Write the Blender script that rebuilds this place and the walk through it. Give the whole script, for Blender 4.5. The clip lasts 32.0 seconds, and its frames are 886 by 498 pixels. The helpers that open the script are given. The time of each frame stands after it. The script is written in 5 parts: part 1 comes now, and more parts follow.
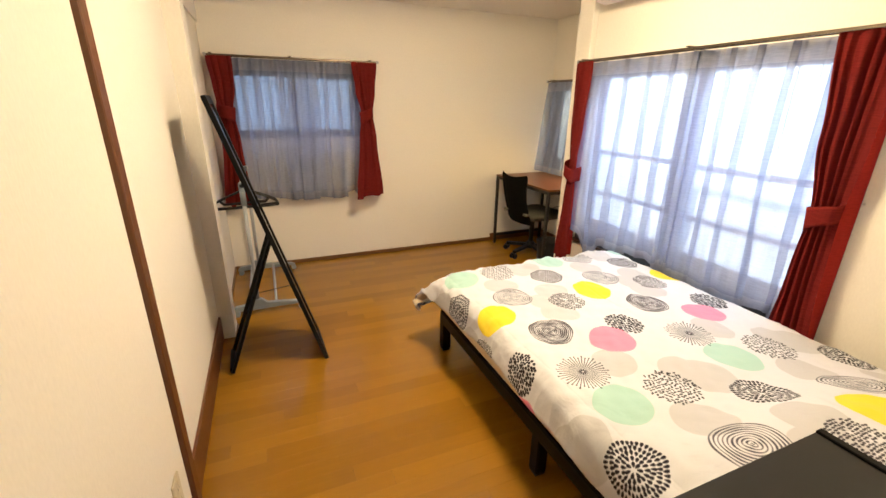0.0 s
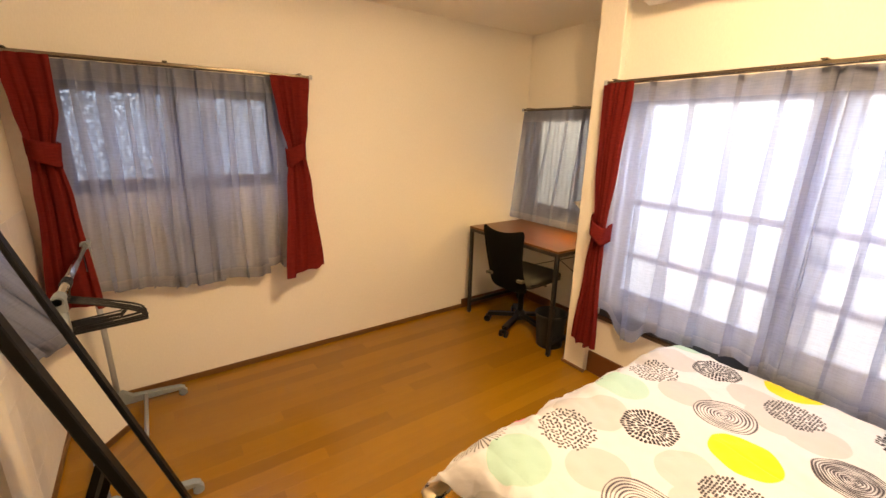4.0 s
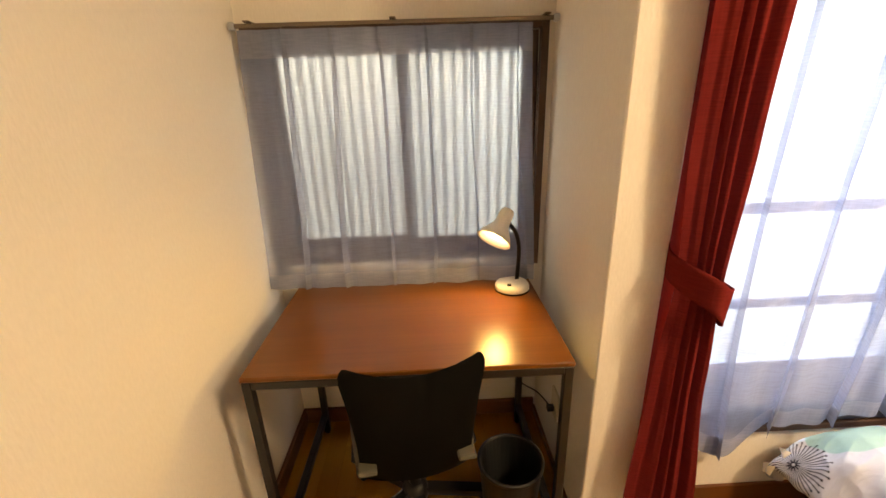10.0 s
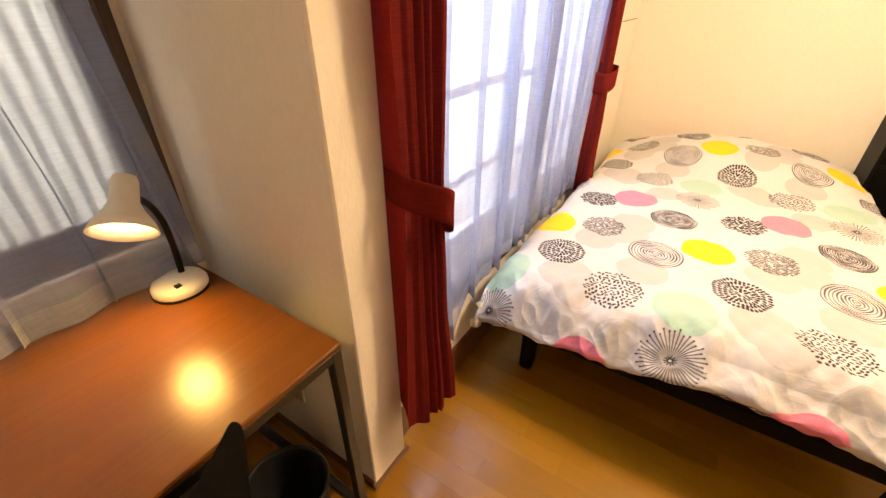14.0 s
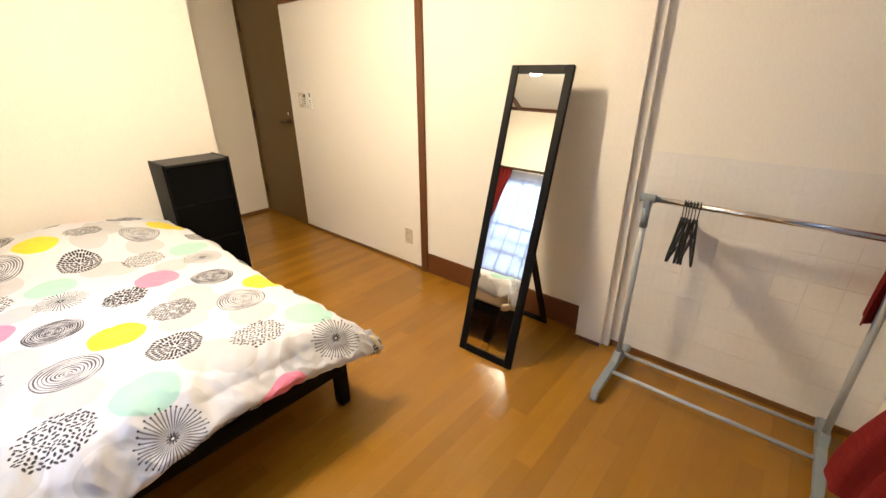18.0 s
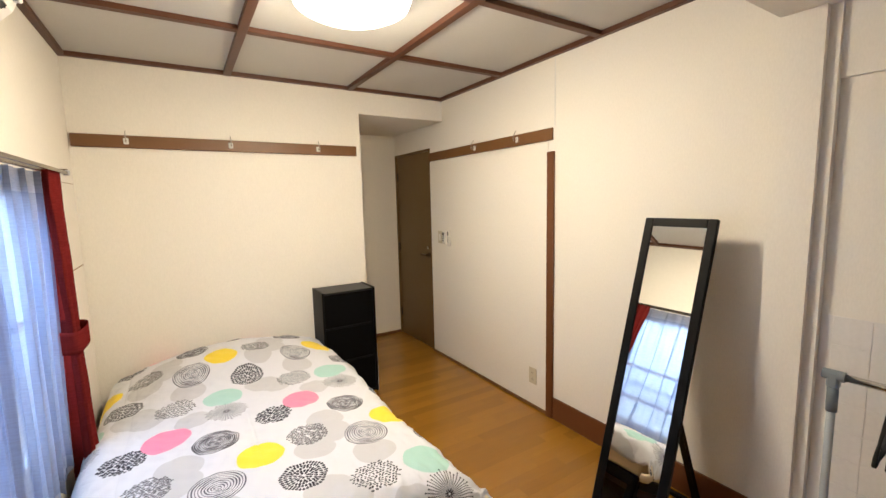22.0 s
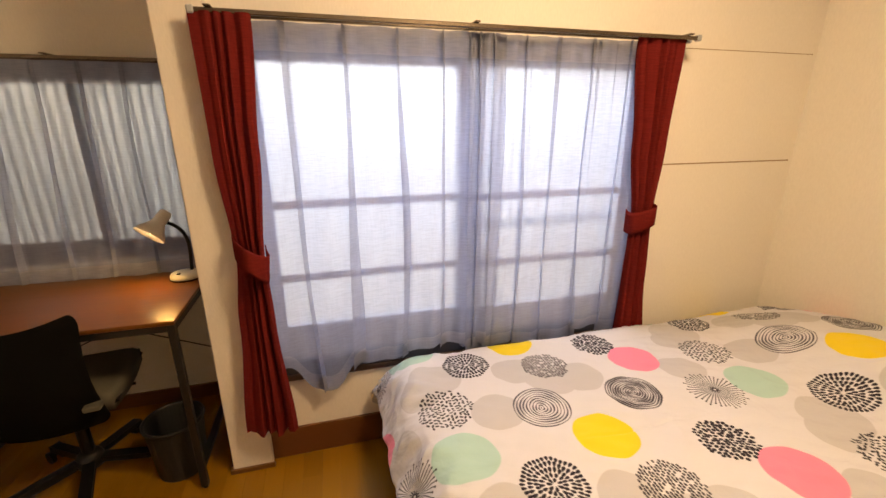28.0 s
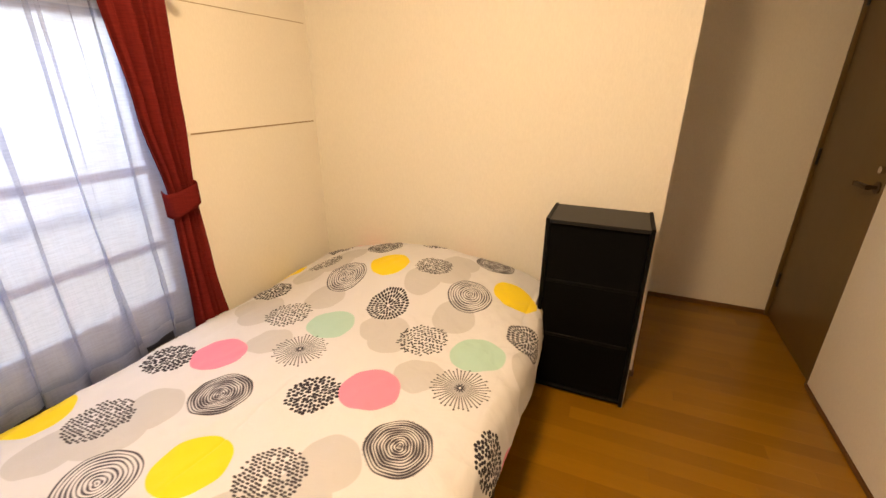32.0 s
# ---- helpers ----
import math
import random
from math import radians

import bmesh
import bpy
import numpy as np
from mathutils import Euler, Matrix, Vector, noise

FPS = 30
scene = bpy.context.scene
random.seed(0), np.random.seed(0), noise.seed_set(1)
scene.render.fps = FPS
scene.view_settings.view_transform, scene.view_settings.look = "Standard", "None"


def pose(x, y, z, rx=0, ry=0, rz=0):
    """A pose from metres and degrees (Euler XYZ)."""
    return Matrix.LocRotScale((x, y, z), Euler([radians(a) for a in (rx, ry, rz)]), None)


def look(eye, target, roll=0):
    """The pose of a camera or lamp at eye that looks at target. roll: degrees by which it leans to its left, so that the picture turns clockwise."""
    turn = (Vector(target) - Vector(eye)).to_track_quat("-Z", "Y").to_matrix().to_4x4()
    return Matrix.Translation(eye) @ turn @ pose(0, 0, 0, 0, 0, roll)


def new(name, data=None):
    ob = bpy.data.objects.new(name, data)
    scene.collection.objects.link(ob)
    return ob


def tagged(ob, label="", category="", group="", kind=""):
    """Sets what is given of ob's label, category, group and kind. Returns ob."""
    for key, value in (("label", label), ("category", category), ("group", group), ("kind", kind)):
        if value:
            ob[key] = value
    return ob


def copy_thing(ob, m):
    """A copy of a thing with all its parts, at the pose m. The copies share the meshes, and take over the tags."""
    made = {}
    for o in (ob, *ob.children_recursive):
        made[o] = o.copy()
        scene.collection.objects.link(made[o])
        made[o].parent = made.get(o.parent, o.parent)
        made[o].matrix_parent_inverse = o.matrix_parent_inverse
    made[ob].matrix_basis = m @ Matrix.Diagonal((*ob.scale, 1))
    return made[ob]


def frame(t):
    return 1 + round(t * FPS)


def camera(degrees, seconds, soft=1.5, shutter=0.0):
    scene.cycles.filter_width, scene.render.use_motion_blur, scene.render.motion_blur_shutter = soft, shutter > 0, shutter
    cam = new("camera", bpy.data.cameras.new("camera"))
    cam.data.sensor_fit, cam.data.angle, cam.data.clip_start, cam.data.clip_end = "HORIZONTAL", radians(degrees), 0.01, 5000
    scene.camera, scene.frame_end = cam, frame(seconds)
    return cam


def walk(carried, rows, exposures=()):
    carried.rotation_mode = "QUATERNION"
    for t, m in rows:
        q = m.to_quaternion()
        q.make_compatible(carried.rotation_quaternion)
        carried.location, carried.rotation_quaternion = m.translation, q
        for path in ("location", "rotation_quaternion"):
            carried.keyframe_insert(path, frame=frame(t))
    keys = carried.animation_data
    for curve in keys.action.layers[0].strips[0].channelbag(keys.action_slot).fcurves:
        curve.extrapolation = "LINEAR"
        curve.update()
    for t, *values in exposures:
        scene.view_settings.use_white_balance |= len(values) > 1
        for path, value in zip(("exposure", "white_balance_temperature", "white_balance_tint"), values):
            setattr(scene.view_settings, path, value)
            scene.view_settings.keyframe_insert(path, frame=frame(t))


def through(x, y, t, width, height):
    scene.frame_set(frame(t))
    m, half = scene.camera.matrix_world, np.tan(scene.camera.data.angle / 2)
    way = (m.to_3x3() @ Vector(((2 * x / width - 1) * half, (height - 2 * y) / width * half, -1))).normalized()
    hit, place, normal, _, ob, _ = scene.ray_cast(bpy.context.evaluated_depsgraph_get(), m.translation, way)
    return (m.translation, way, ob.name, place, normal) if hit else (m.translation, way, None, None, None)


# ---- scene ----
# ---- camera ----
cam = camera(93.5, 32.0)
PATH = [
    (0, (0.699, 0.291, 1.412), (1.430, 2.032, 0.751), 0.87),
    (0.5, (0.786, 0.465, 1.426), (1.545, 2.199, 0.779), 0.38),
    (1, (0.818, 0.629, 1.417), (1.635, 2.361, 0.841), 0.55),
    (1.5, (0.833, 0.817, 1.468), (1.749, 2.538, 1.023), 0.19),
    (2, (0.812, 0.888, 1.516), (1.750, 2.638, 1.274), -0.51),
    (2.5, (0.816, 0.955, 1.563), (1.741, 2.727, 1.500), -0.86),
    (3, (0.815, 1.053, 1.559), (1.756, 2.815, 1.456), -0.48),
    (3.5, (0.821, 1.267, 1.490), (1.827, 2.960, 1.145), 0.49),
    (4, (0.818, 1.504, 1.433), (1.927, 3.081, 0.899), 1.20),
    (4.5, (0.877, 1.753, 1.428), (2.009, 3.300, 0.859), 2.05),
    (6.5, (1.216, 2.525, 1.389), (2.305, 4.028, 0.645), -0.51),
    (7, (1.316, 2.712, 1.406), (2.531, 4.105, 0.641), -1.85),
    (7.5, (1.372, 2.940, 1.390), (2.773, 4.118, 0.583), -2.15),
    (8, (1.542, 3.097, 1.419), (3.122, 3.961, 0.548), -2.47),
    (8.5, (1.639, 3.243, 1.392), (3.376, 3.739, 0.532), -1.98),
    (9, (1.739, 3.428, 1.374), (3.538, 3.595, 0.516), -1.61),
    (9.5, (1.860, 3.510, 1.364), (3.669, 3.455, 0.513), -1.18),
    (10, (1.926, 3.505, 1.409), (3.801, 3.452, 0.716), -1.89),
    (10.5, (1.919, 3.519, 1.484), (3.881, 3.400, 1.114), -1.67),
    (11, (1.905, 3.544, 1.525), (3.886, 3.355, 1.326), -1.55),
    (11.5, (1.940, 3.569, 1.483), (3.884, 3.342, 1.072), -1.02),
    (12, (1.960, 3.606, 1.418), (3.784, 3.324, 0.647), -0.98),
    (12.5, (2.028, 3.592, 1.349), (3.677, 3.139, 0.313), -1.06),
    (13, (2.141, 3.549, 1.334), (3.614, 2.728, 0.258), -0.36),
    (13.5, (2.250, 3.541, 1.331), (3.468, 2.375, 0.256), 0.35),
    (14, (2.325, 3.550, 1.357), (3.248, 2.128, 0.296), 0.26),
    (14.5, (2.359, 3.593, 1.368), (2.954, 1.994, 0.325), -0.02),
    (16.5, (2.369, 3.619, 1.367), (1.973, 1.899, 0.426), 0.30),
    (17, (2.360, 3.624, 1.375), (1.797, 1.936, 0.463), 0.21),
    (17.5, (2.385, 3.624, 1.396), (1.449, 2.072, 0.552), -0.59),
    (18, (2.401, 3.648, 1.412), (1.011, 2.446, 0.623), -0.42),
    (18.5, (2.375, 3.684, 1.397), (0.679, 2.920, 0.661), 0.16),
    (19, (2.329, 3.723, 1.382), (0.515, 3.258, 0.678), -0.24),
    (19.5, (2.321, 3.740, 1.370), (0.437, 3.422, 0.778), -0.53),
    (20, (2.345, 3.744, 1.450), (0.417, 3.446, 1.012), -0.75),
    (20.5, (2.317, 3.781, 1.514), (0.398, 3.300, 1.219), -1.16),
    (21, (2.361, 3.732, 1.528), (0.569, 2.874, 1.297), -1.48),
    (21.5, (2.404, 3.679, 1.540), (0.925, 2.351, 1.322), -1.65),
    (22, (2.405, 3.653, 1.543), (1.357, 1.966, 1.307), -1.37),
    (22.5, (2.417, 3.641, 1.527), (1.746, 1.783, 1.212), -1.02),
    (23, (2.397, 3.616, 1.475), (1.958, 1.732, 0.967), -1.13),
    (23.5, (2.357, 3.579, 1.416), (2.058, 1.719, 0.744), -1.54),
    (24, (2.278, 3.437, 1.397), (2.119, 1.588, 0.650), -1.71),
    (24.5, (2.139, 3.306, 1.400), (2.138, 1.452, 0.650), -0.27),
    (26.5, (1.478, 2.968, 1.389), (2.728, 1.602, 0.633), 1.35),
    (27, (1.420, 2.856, 1.361), (2.883, 1.750, 0.563), 0.69),
    (27.5, (1.409, 2.700, 1.373), (3.065, 1.832, 0.665), 0.24),
    (28, (1.341, 2.581, 1.396), (3.184, 2.077, 0.805), -0.16),
    (28.5, (1.291, 2.505, 1.449), (3.224, 2.227, 1.017), 0.19),
    (29, (1.264, 2.449, 1.476), (3.227, 2.112, 1.293), -0.57),
    (29.5, (1.263, 2.408, 1.481), (3.181, 1.857, 1.346), -1.00),
    (30, (1.268, 2.371, 1.484), (3.026, 1.440, 1.276), -0.36),
    (30.5, (1.242, 2.342, 1.486), (2.758, 1.069, 1.200), -0.52),
    (31, (1.260, 2.332, 1.465), (2.480, 0.793, 1.087), -0.42),
    (31.5, (1.282, 2.315, 1.443), (2.227, 0.633, 0.915), -0.34),
    (32, (1.318, 2.311, 1.386), (2.042, 0.596, 0.655), 0.08),
]
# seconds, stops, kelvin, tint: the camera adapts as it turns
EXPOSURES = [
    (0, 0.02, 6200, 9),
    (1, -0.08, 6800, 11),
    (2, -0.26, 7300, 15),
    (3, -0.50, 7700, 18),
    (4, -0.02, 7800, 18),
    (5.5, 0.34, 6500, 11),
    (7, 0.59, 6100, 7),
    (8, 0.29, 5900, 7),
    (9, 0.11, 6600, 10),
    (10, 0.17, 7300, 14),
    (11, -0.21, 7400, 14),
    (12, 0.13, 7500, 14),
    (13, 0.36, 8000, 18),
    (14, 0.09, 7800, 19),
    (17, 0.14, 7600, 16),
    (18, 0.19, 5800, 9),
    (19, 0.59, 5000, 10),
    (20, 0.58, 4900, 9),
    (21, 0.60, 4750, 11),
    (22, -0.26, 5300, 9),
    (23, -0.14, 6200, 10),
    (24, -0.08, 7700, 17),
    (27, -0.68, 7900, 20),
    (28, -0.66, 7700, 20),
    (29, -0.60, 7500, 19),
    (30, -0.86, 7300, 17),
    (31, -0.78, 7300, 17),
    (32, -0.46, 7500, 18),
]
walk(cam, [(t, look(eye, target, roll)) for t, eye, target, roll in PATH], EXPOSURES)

# ---- plan (metres; x east, y north, z up) ----
WX, BAYX, EX, NOOKX = 0.312, 0.330, 2.945, 3.500
SY, NY, BACKY, PARTX = 0.315, 4.125, -0.695, 1.112
PIL_S, PIL_N, PIL_X = 2.902, 3.054, 2.898
PW_S, PW_N, PW_X = 2.910, 3.052, 0.392
CEIL, SOFFIT, ENTRY = 2.455, 2.205, 2.255
WALL = 0.12

# ---- world and light ----
world = bpy.data.worlds.new("world")
scene.world = world
world.use_nodes = True
wn = world.node_tree.nodes
sky = wn.new("ShaderNodeTexSky")
sky.sky_type, sky.sun_disc = "NISHITA", False
sky.sun_elevation, sky.sun_rotation = radians(40), radians(80)
wn["Background"].inputs[1].default_value = 0.10
world.node_tree.links.new(sky.outputs[0], wn["Background"].inputs[0])


def lamp(name, kind, m, energy, color, **kw):
    data = bpy.data.lights.new(name, kind)
    data.energy, data.color = energy, color
    for key, value in kw.items():
        if key == "size":
            data.shape, data.size, data.size_y = "RECTANGLE", value[0], value[1]
        elif key == "radius":
            data.shadow_soft_size = value
        elif key == "disk":
            data.shape, data.size = "DISK", value
        elif key == "angle":
            data.angle = value
        elif key == "cone":
            data.spot_size, data.spot_blend = radians(value), 0.6
    ob = new(name, data)
    ob.matrix_world = m
    return ob


WARM = (1.0, 0.74, 0.43)
lamp("sun", "SUN", look((6, 3, 6), (0, 1.5, 0)), 1.0, (1.0, 0.95, 0.88), angle=radians(12))
lamp("ceiling_light_glow", "POINT", pose(1.72, 1.87, 2.235), 50, WARM, radius=0.09)
lamp("ceiling_light_down", "AREA", look((1.72, 1.87, 2.325), (1.72, 1.87, 0)), 36, WARM, disk=0.44)
lamp("window_sky_east", "AREA", look((3.62, 2.05, 2.30), (2.35, 2.05, 0.75)), 82, (0.56, 0.73, 1.0), size=(1.7, 0.85))
lamp("window_sky_north", "AREA", look((1.0, 4.72, 2.15), (1.0, 3.6, 0.8)), 17, (0.72, 0.80, 1.0), size=(1.0, 0.4))
lamp("window_sky_nook", "AREA", look((3.84, 3.60, 2.15), (3.1, 3.60, 0.9)), 29, (1.0, 0.94, 0.84), size=(0.9, 0.4))
lamp("desk_bulb", "SPOT", look((3.225, 3.285, 0.965), (3.05, 3.45, 0.72)), 13, (1.0, 0.60, 0.16), radius=0.036, cone=150)

# ---- materials ----
def mat(name, color, rough=0.6, metal=0.0, grain=None, bump=0.0, spots=0.0, spec=0.5, vary=0.0, sheen=0.0, stretch=(1, 1, 1), coat=0.0, tone=None):
    """A surface: a colour broken up by fine grain and by wide stains, with relief. vary: difference from piece to piece."""
    m = bpy.data.materials.new(name)
    m.use_nodes = True
    n, k = m.node_tree.nodes, m.node_tree.links
    b = n["Principled BSDF"]
    b.inputs["Roughness"].default_value, b.inputs["Metallic"].default_value = rough, metal
    b.inputs["Specular IOR Level"].default_value = spec
    b.inputs["Sheen Weight"].default_value = sheen
    b.inputs["Coat Weight"].default_value = coat
    b.inputs["Coat Roughness"].default_value = 0.22
    co = n.new("ShaderNodeTexCoord")
    mp = n.new("ShaderNodeMapping")
    mp.inputs["Scale"].default_value = stretch
    k.new(co.outputs["Object"], mp.inputs[0])
    fine = n.new("ShaderNodeTexNoise")
    fine.inputs["Scale"].default_value, fine.inputs["Detail"].default_value = grain or 60, 4
    wide = n.new("ShaderNodeTexNoise")
    wide.inputs["Scale"].default_value, wide.inputs["Detail"].default_value = 2.3, 5
    k.new(mp.outputs[0], fine.inputs[0])
    k.new(co.outputs["Object"], wide.inputs[0])
    dark = tuple(c * 0.62 for c in color) if tone is None else tone
    mix = n.new("ShaderNodeMix")
    mix.data_type = "RGBA"
    mix.inputs["A"].default_value, mix.inputs["B"].default_value = (*color, 1), (*dark, 1)
    add = n.new("ShaderNodeMath")
    add.operation = "MULTIPLY_ADD"
    add.inputs[1].default_value, add.inputs[2].default_value = 0.30 if spots else 0.16, 0.0
    k.new(fine.outputs["Fac"], add.inputs[0])
    add2 = n.new("ShaderNodeMath")
    add2.operation = "MULTIPLY_ADD"
    add2.inputs[1].default_value = spots
    k.new(wide.outputs["Fac"], add2.inputs[0])
    k.new(add.outputs[0], add2.inputs[2])
    out = add2
    if vary:
        info = n.new("ShaderNodeObjectInfo")
        add3 = n.new("ShaderNodeMath")
        add3.operation = "MULTIPLY_ADD"
        add3.inputs[1].default_value = vary
        k.new(info.outputs["Random"], add3.inputs[0])
        k.new(add2.outputs[0], add3.inputs[2])
        out = add3
    k.new(out.outputs[0], mix.inputs["Factor"])
    k.new(mix.outputs["Result"], b.inputs["Base Color"])
    if bump:
        bp = n.new("ShaderNodeBump")
        bp.inputs["Strength"].default_value, bp.inputs["Distance"].default_value = bump, 0.002
        k.new(fine.outputs["Fac"], bp.inputs["Height"])
        k.new(bp.outputs[0], b.inputs["Normal"])
    rg = n.new("ShaderNodeMapRange")
    rg.inputs["To Min"].default_value, rg.inputs["To Max"].default_value = max(rough - 0.08, 0.02), min(rough + 0.10, 1)
    k.new(wide.outputs["Fac"], rg.inputs["Value"])
    if rough > 0.03:
        k.new(rg.outputs[0], b.inputs["Roughness"])
    return m


def glow(name, color, strength, second=None):
    m = bpy.data.materials.new(name)
    m.use_nodes = True
    b = m.node_tree.nodes["Principled BSDF"]
    b.inputs["Base Color"].default_value = (*color, 1)
    b.inputs["Emission Color"].default_value, b.inputs["Emission Strength"].default_value = (*color, 1), strength
    if second:
        n, k = m.node_tree.nodes, m.node_tree.links
        co, nz, rng, mx = n.new("ShaderNodeTexCoord"), n.new("ShaderNodeTexNoise"), n.new("ShaderNodeMapRange"), n.new("ShaderNodeMix")
        nz.inputs["Scale"].default_value, nz.inputs["Detail"].default_value = 1.3, 4
        k.new(co.outputs["Object"], nz.inputs[0])
        rng.inputs["From Min"].default_value, rng.inputs["From Max"].default_value = 0.42, 0.66
        k.new(nz.outputs["Fac"], rng.inputs["Value"])
        mx.data_type = "RGBA"
        mx.inputs["A"].default_value, mx.inputs["B"].default_value = (*color, 1), (*second, 1)
        k.new(rng.outputs[0], mx.inputs["Factor"])
        k.new(mx.outputs["Result"], b.inputs["Emission Color"])
    return m


def cloth(name, color, through, backlit=0.4, scale=900, weave=0.25, gap=1.0):
    """Woven cloth. through: share of light that passes between the threads; backlit: share that the threads let through."""
    m = bpy.data.materials.new(name)
    m.use_nodes = True
    n, k = m.node_tree.nodes, m.node_tree.links
    n.remove(n["Principled BSDF"])
    co = n.new("ShaderNodeTexCoord")
    noises = []
    for stretch in ((0.09, 0.09, 1.0), (0.8, 0.8, 0.05)):
        mp = n.new("ShaderNodeMapping")
        mp.inputs["Scale"].default_value = stretch
        k.new(co.outputs["Object"], mp.inputs[0])
        nz = n.new("ShaderNodeTexNoise")
        nz.inputs["Scale"].default_value, nz.inputs["Detail"].default_value = scale, 3
        k.new(mp.outputs[0], nz.inputs[0])
        noises.append(nz)
    slub = n.new("ShaderNodeMath")
    slub.operation = "ADD"
    soft = n.new("ShaderNodeMath")
    soft.operation = "MULTIPLY_ADD"
    soft.inputs[1].default_value, soft.inputs[2].default_value = 0.5, 0.25
    k.new(noises[1].outputs["Fac"], soft.inputs[0])
    k.new(noises[0].outputs["Fac"], slub.inputs[0])
    k.new(soft.outputs[0], slub.inputs[1])
    rng = n.new("ShaderNodeMapRange")
    rng.inputs["From Min"].default_value, rng.inputs["From Max"].default_value = 0.82, 1.18
    rng.inputs["To Min"].default_value, rng.inputs["To Max"].default_value = 1.0 - weave, 1.0
    k.new(slub.outputs[0], rng.inputs["Value"])
    tint = n.new("ShaderNodeMix")
    tint.data_type, tint.blend_type = "RGBA", "MULTIPLY"
    tint.inputs["Factor"].default_value = 1.0
    tint.inputs["A"].default_value = (*color, 1)
    k.new(rng.outputs[0], tint.inputs["B"])
    d, t, mx = n.new("ShaderNodeBsdfDiffuse"), n.new("ShaderNodeBsdfTranslucent"), n.new("ShaderNodeMixShader")
    bp = n.new("ShaderNodeBump")
    bp.inputs["Strength"].default_value, bp.inputs["Distance"].default_value = 0.35, 0.001
    k.new(slub.outputs[0], bp.inputs["Height"])
    k.new(bp.outputs[0], d.inputs["Normal"])
    k.new(tint.outputs["Result"], d.inputs[0])
    k.new(tint.outputs["Result"], t.inputs[0])
    mx.inputs[0].default_value = backlit
    k.new(d.outputs[0], mx.inputs[1])
    k.new(t.outputs[0], mx.inputs[2])
    last = mx
    if through > 0:
        tr, m2 = n.new("ShaderNodeBsdfTransparent"), n.new("ShaderNodeMixShader")
        r2 = n.new("ShaderNodeMapRange")
        r2.inputs["From Min"].default_value, r2.inputs["From Max"].default_value = 0.75, 1.25
        r2.inputs["To Min"].default_value, r2.inputs["To Max"].default_value = through * (1 - 0.35 * gap), min(1.0, through * (1 + 0.35 * gap))
        k.new(slub.outputs[0], r2.inputs["Value"])
        k.new(r2.outputs[0], m2.inputs[0])
        k.new(mx.outputs[0], m2.inputs[1])
        k.new(tr.outputs[0], m2.inputs[2])
        last = m2
    k.new(last.outputs[0], n["Material Output"].inputs[0])
    return m


def frosted(name, color, clear, ripple=25.0, lo=0.35, hi=0.65, dark=None, stretch=(1, 1, 1)):
    """Figured window glass: part of the light goes straight through, the rest is spread; the ripple shows as flecks."""
    m = bpy.data.materials.new(name)
    m.use_nodes = True
    n, k = m.node_tree.nodes, m.node_tree.links
    n.remove(n["Principled BSDF"])
    co, nz = n.new("ShaderNodeTexCoord"), n.new("ShaderNodeTexNoise")
    nz.inputs["Scale"].default_value, nz.inputs["Detail"].default_value = ripple, 3
    mp = n.new("ShaderNodeMapping")
    mp.inputs["Scale"].default_value = stretch
    k.new(co.outputs["Object"], mp.inputs[0])
    k.new(mp.outputs[0], nz.inputs[0])
    tr, tl, gl = n.new("ShaderNodeBsdfTransparent"), n.new("ShaderNodeBsdfTranslucent"), n.new("ShaderNodeBsdfGlossy")
    tl.inputs[0].default_value, tr.inputs[0].default_value = (*color, 1), (*color, 1)
    gl.inputs["Roughness"].default_value = 0.15
    rng = n.new("ShaderNodeMapRange")
    rng.inputs["From Min"].default_value, rng.inputs["From Max"].default_value = lo, hi
    rng.inputs["To Min"].default_value, rng.inputs["To Max"].default_value = clear * 0.5, min(1, clear * 1.5)
    k.new(nz.outputs["Fac"], rng.inputs["Value"])
    if dark is not None:
        shade = n.new("ShaderNodeMix")
        shade.data_type = "RGBA"
        shade.inputs["A"].default_value, shade.inputs["B"].default_value = (*dark, 1), (*color, 1)
        ramp = n.new("ShaderNodeMapRange")
        ramp.inputs["From Min"].default_value, ramp.inputs["From Max"].default_value = lo, hi
        k.new(nz.outputs["Fac"], ramp.inputs["Value"])
        k.new(ramp.outputs[0], shade.inputs["Factor"])
        k.new(shade.outputs["Result"], tr.inputs[0])
    a, b = n.new("ShaderNodeMixShader"), n.new("ShaderNodeMixShader")
    k.new(rng.outputs[0], a.inputs[0])
    k.new(tl.outputs[0], a.inputs[1])
    k.new(tr.outputs[0], a.inputs[2])
    b.inputs[0].default_value = 0.06
    k.new(a.outputs[0], b.inputs[1])
    k.new(gl.outputs[0], b.inputs[2])
    k.new(b.outputs[0], n["Material Output"].inputs[0])
    return m


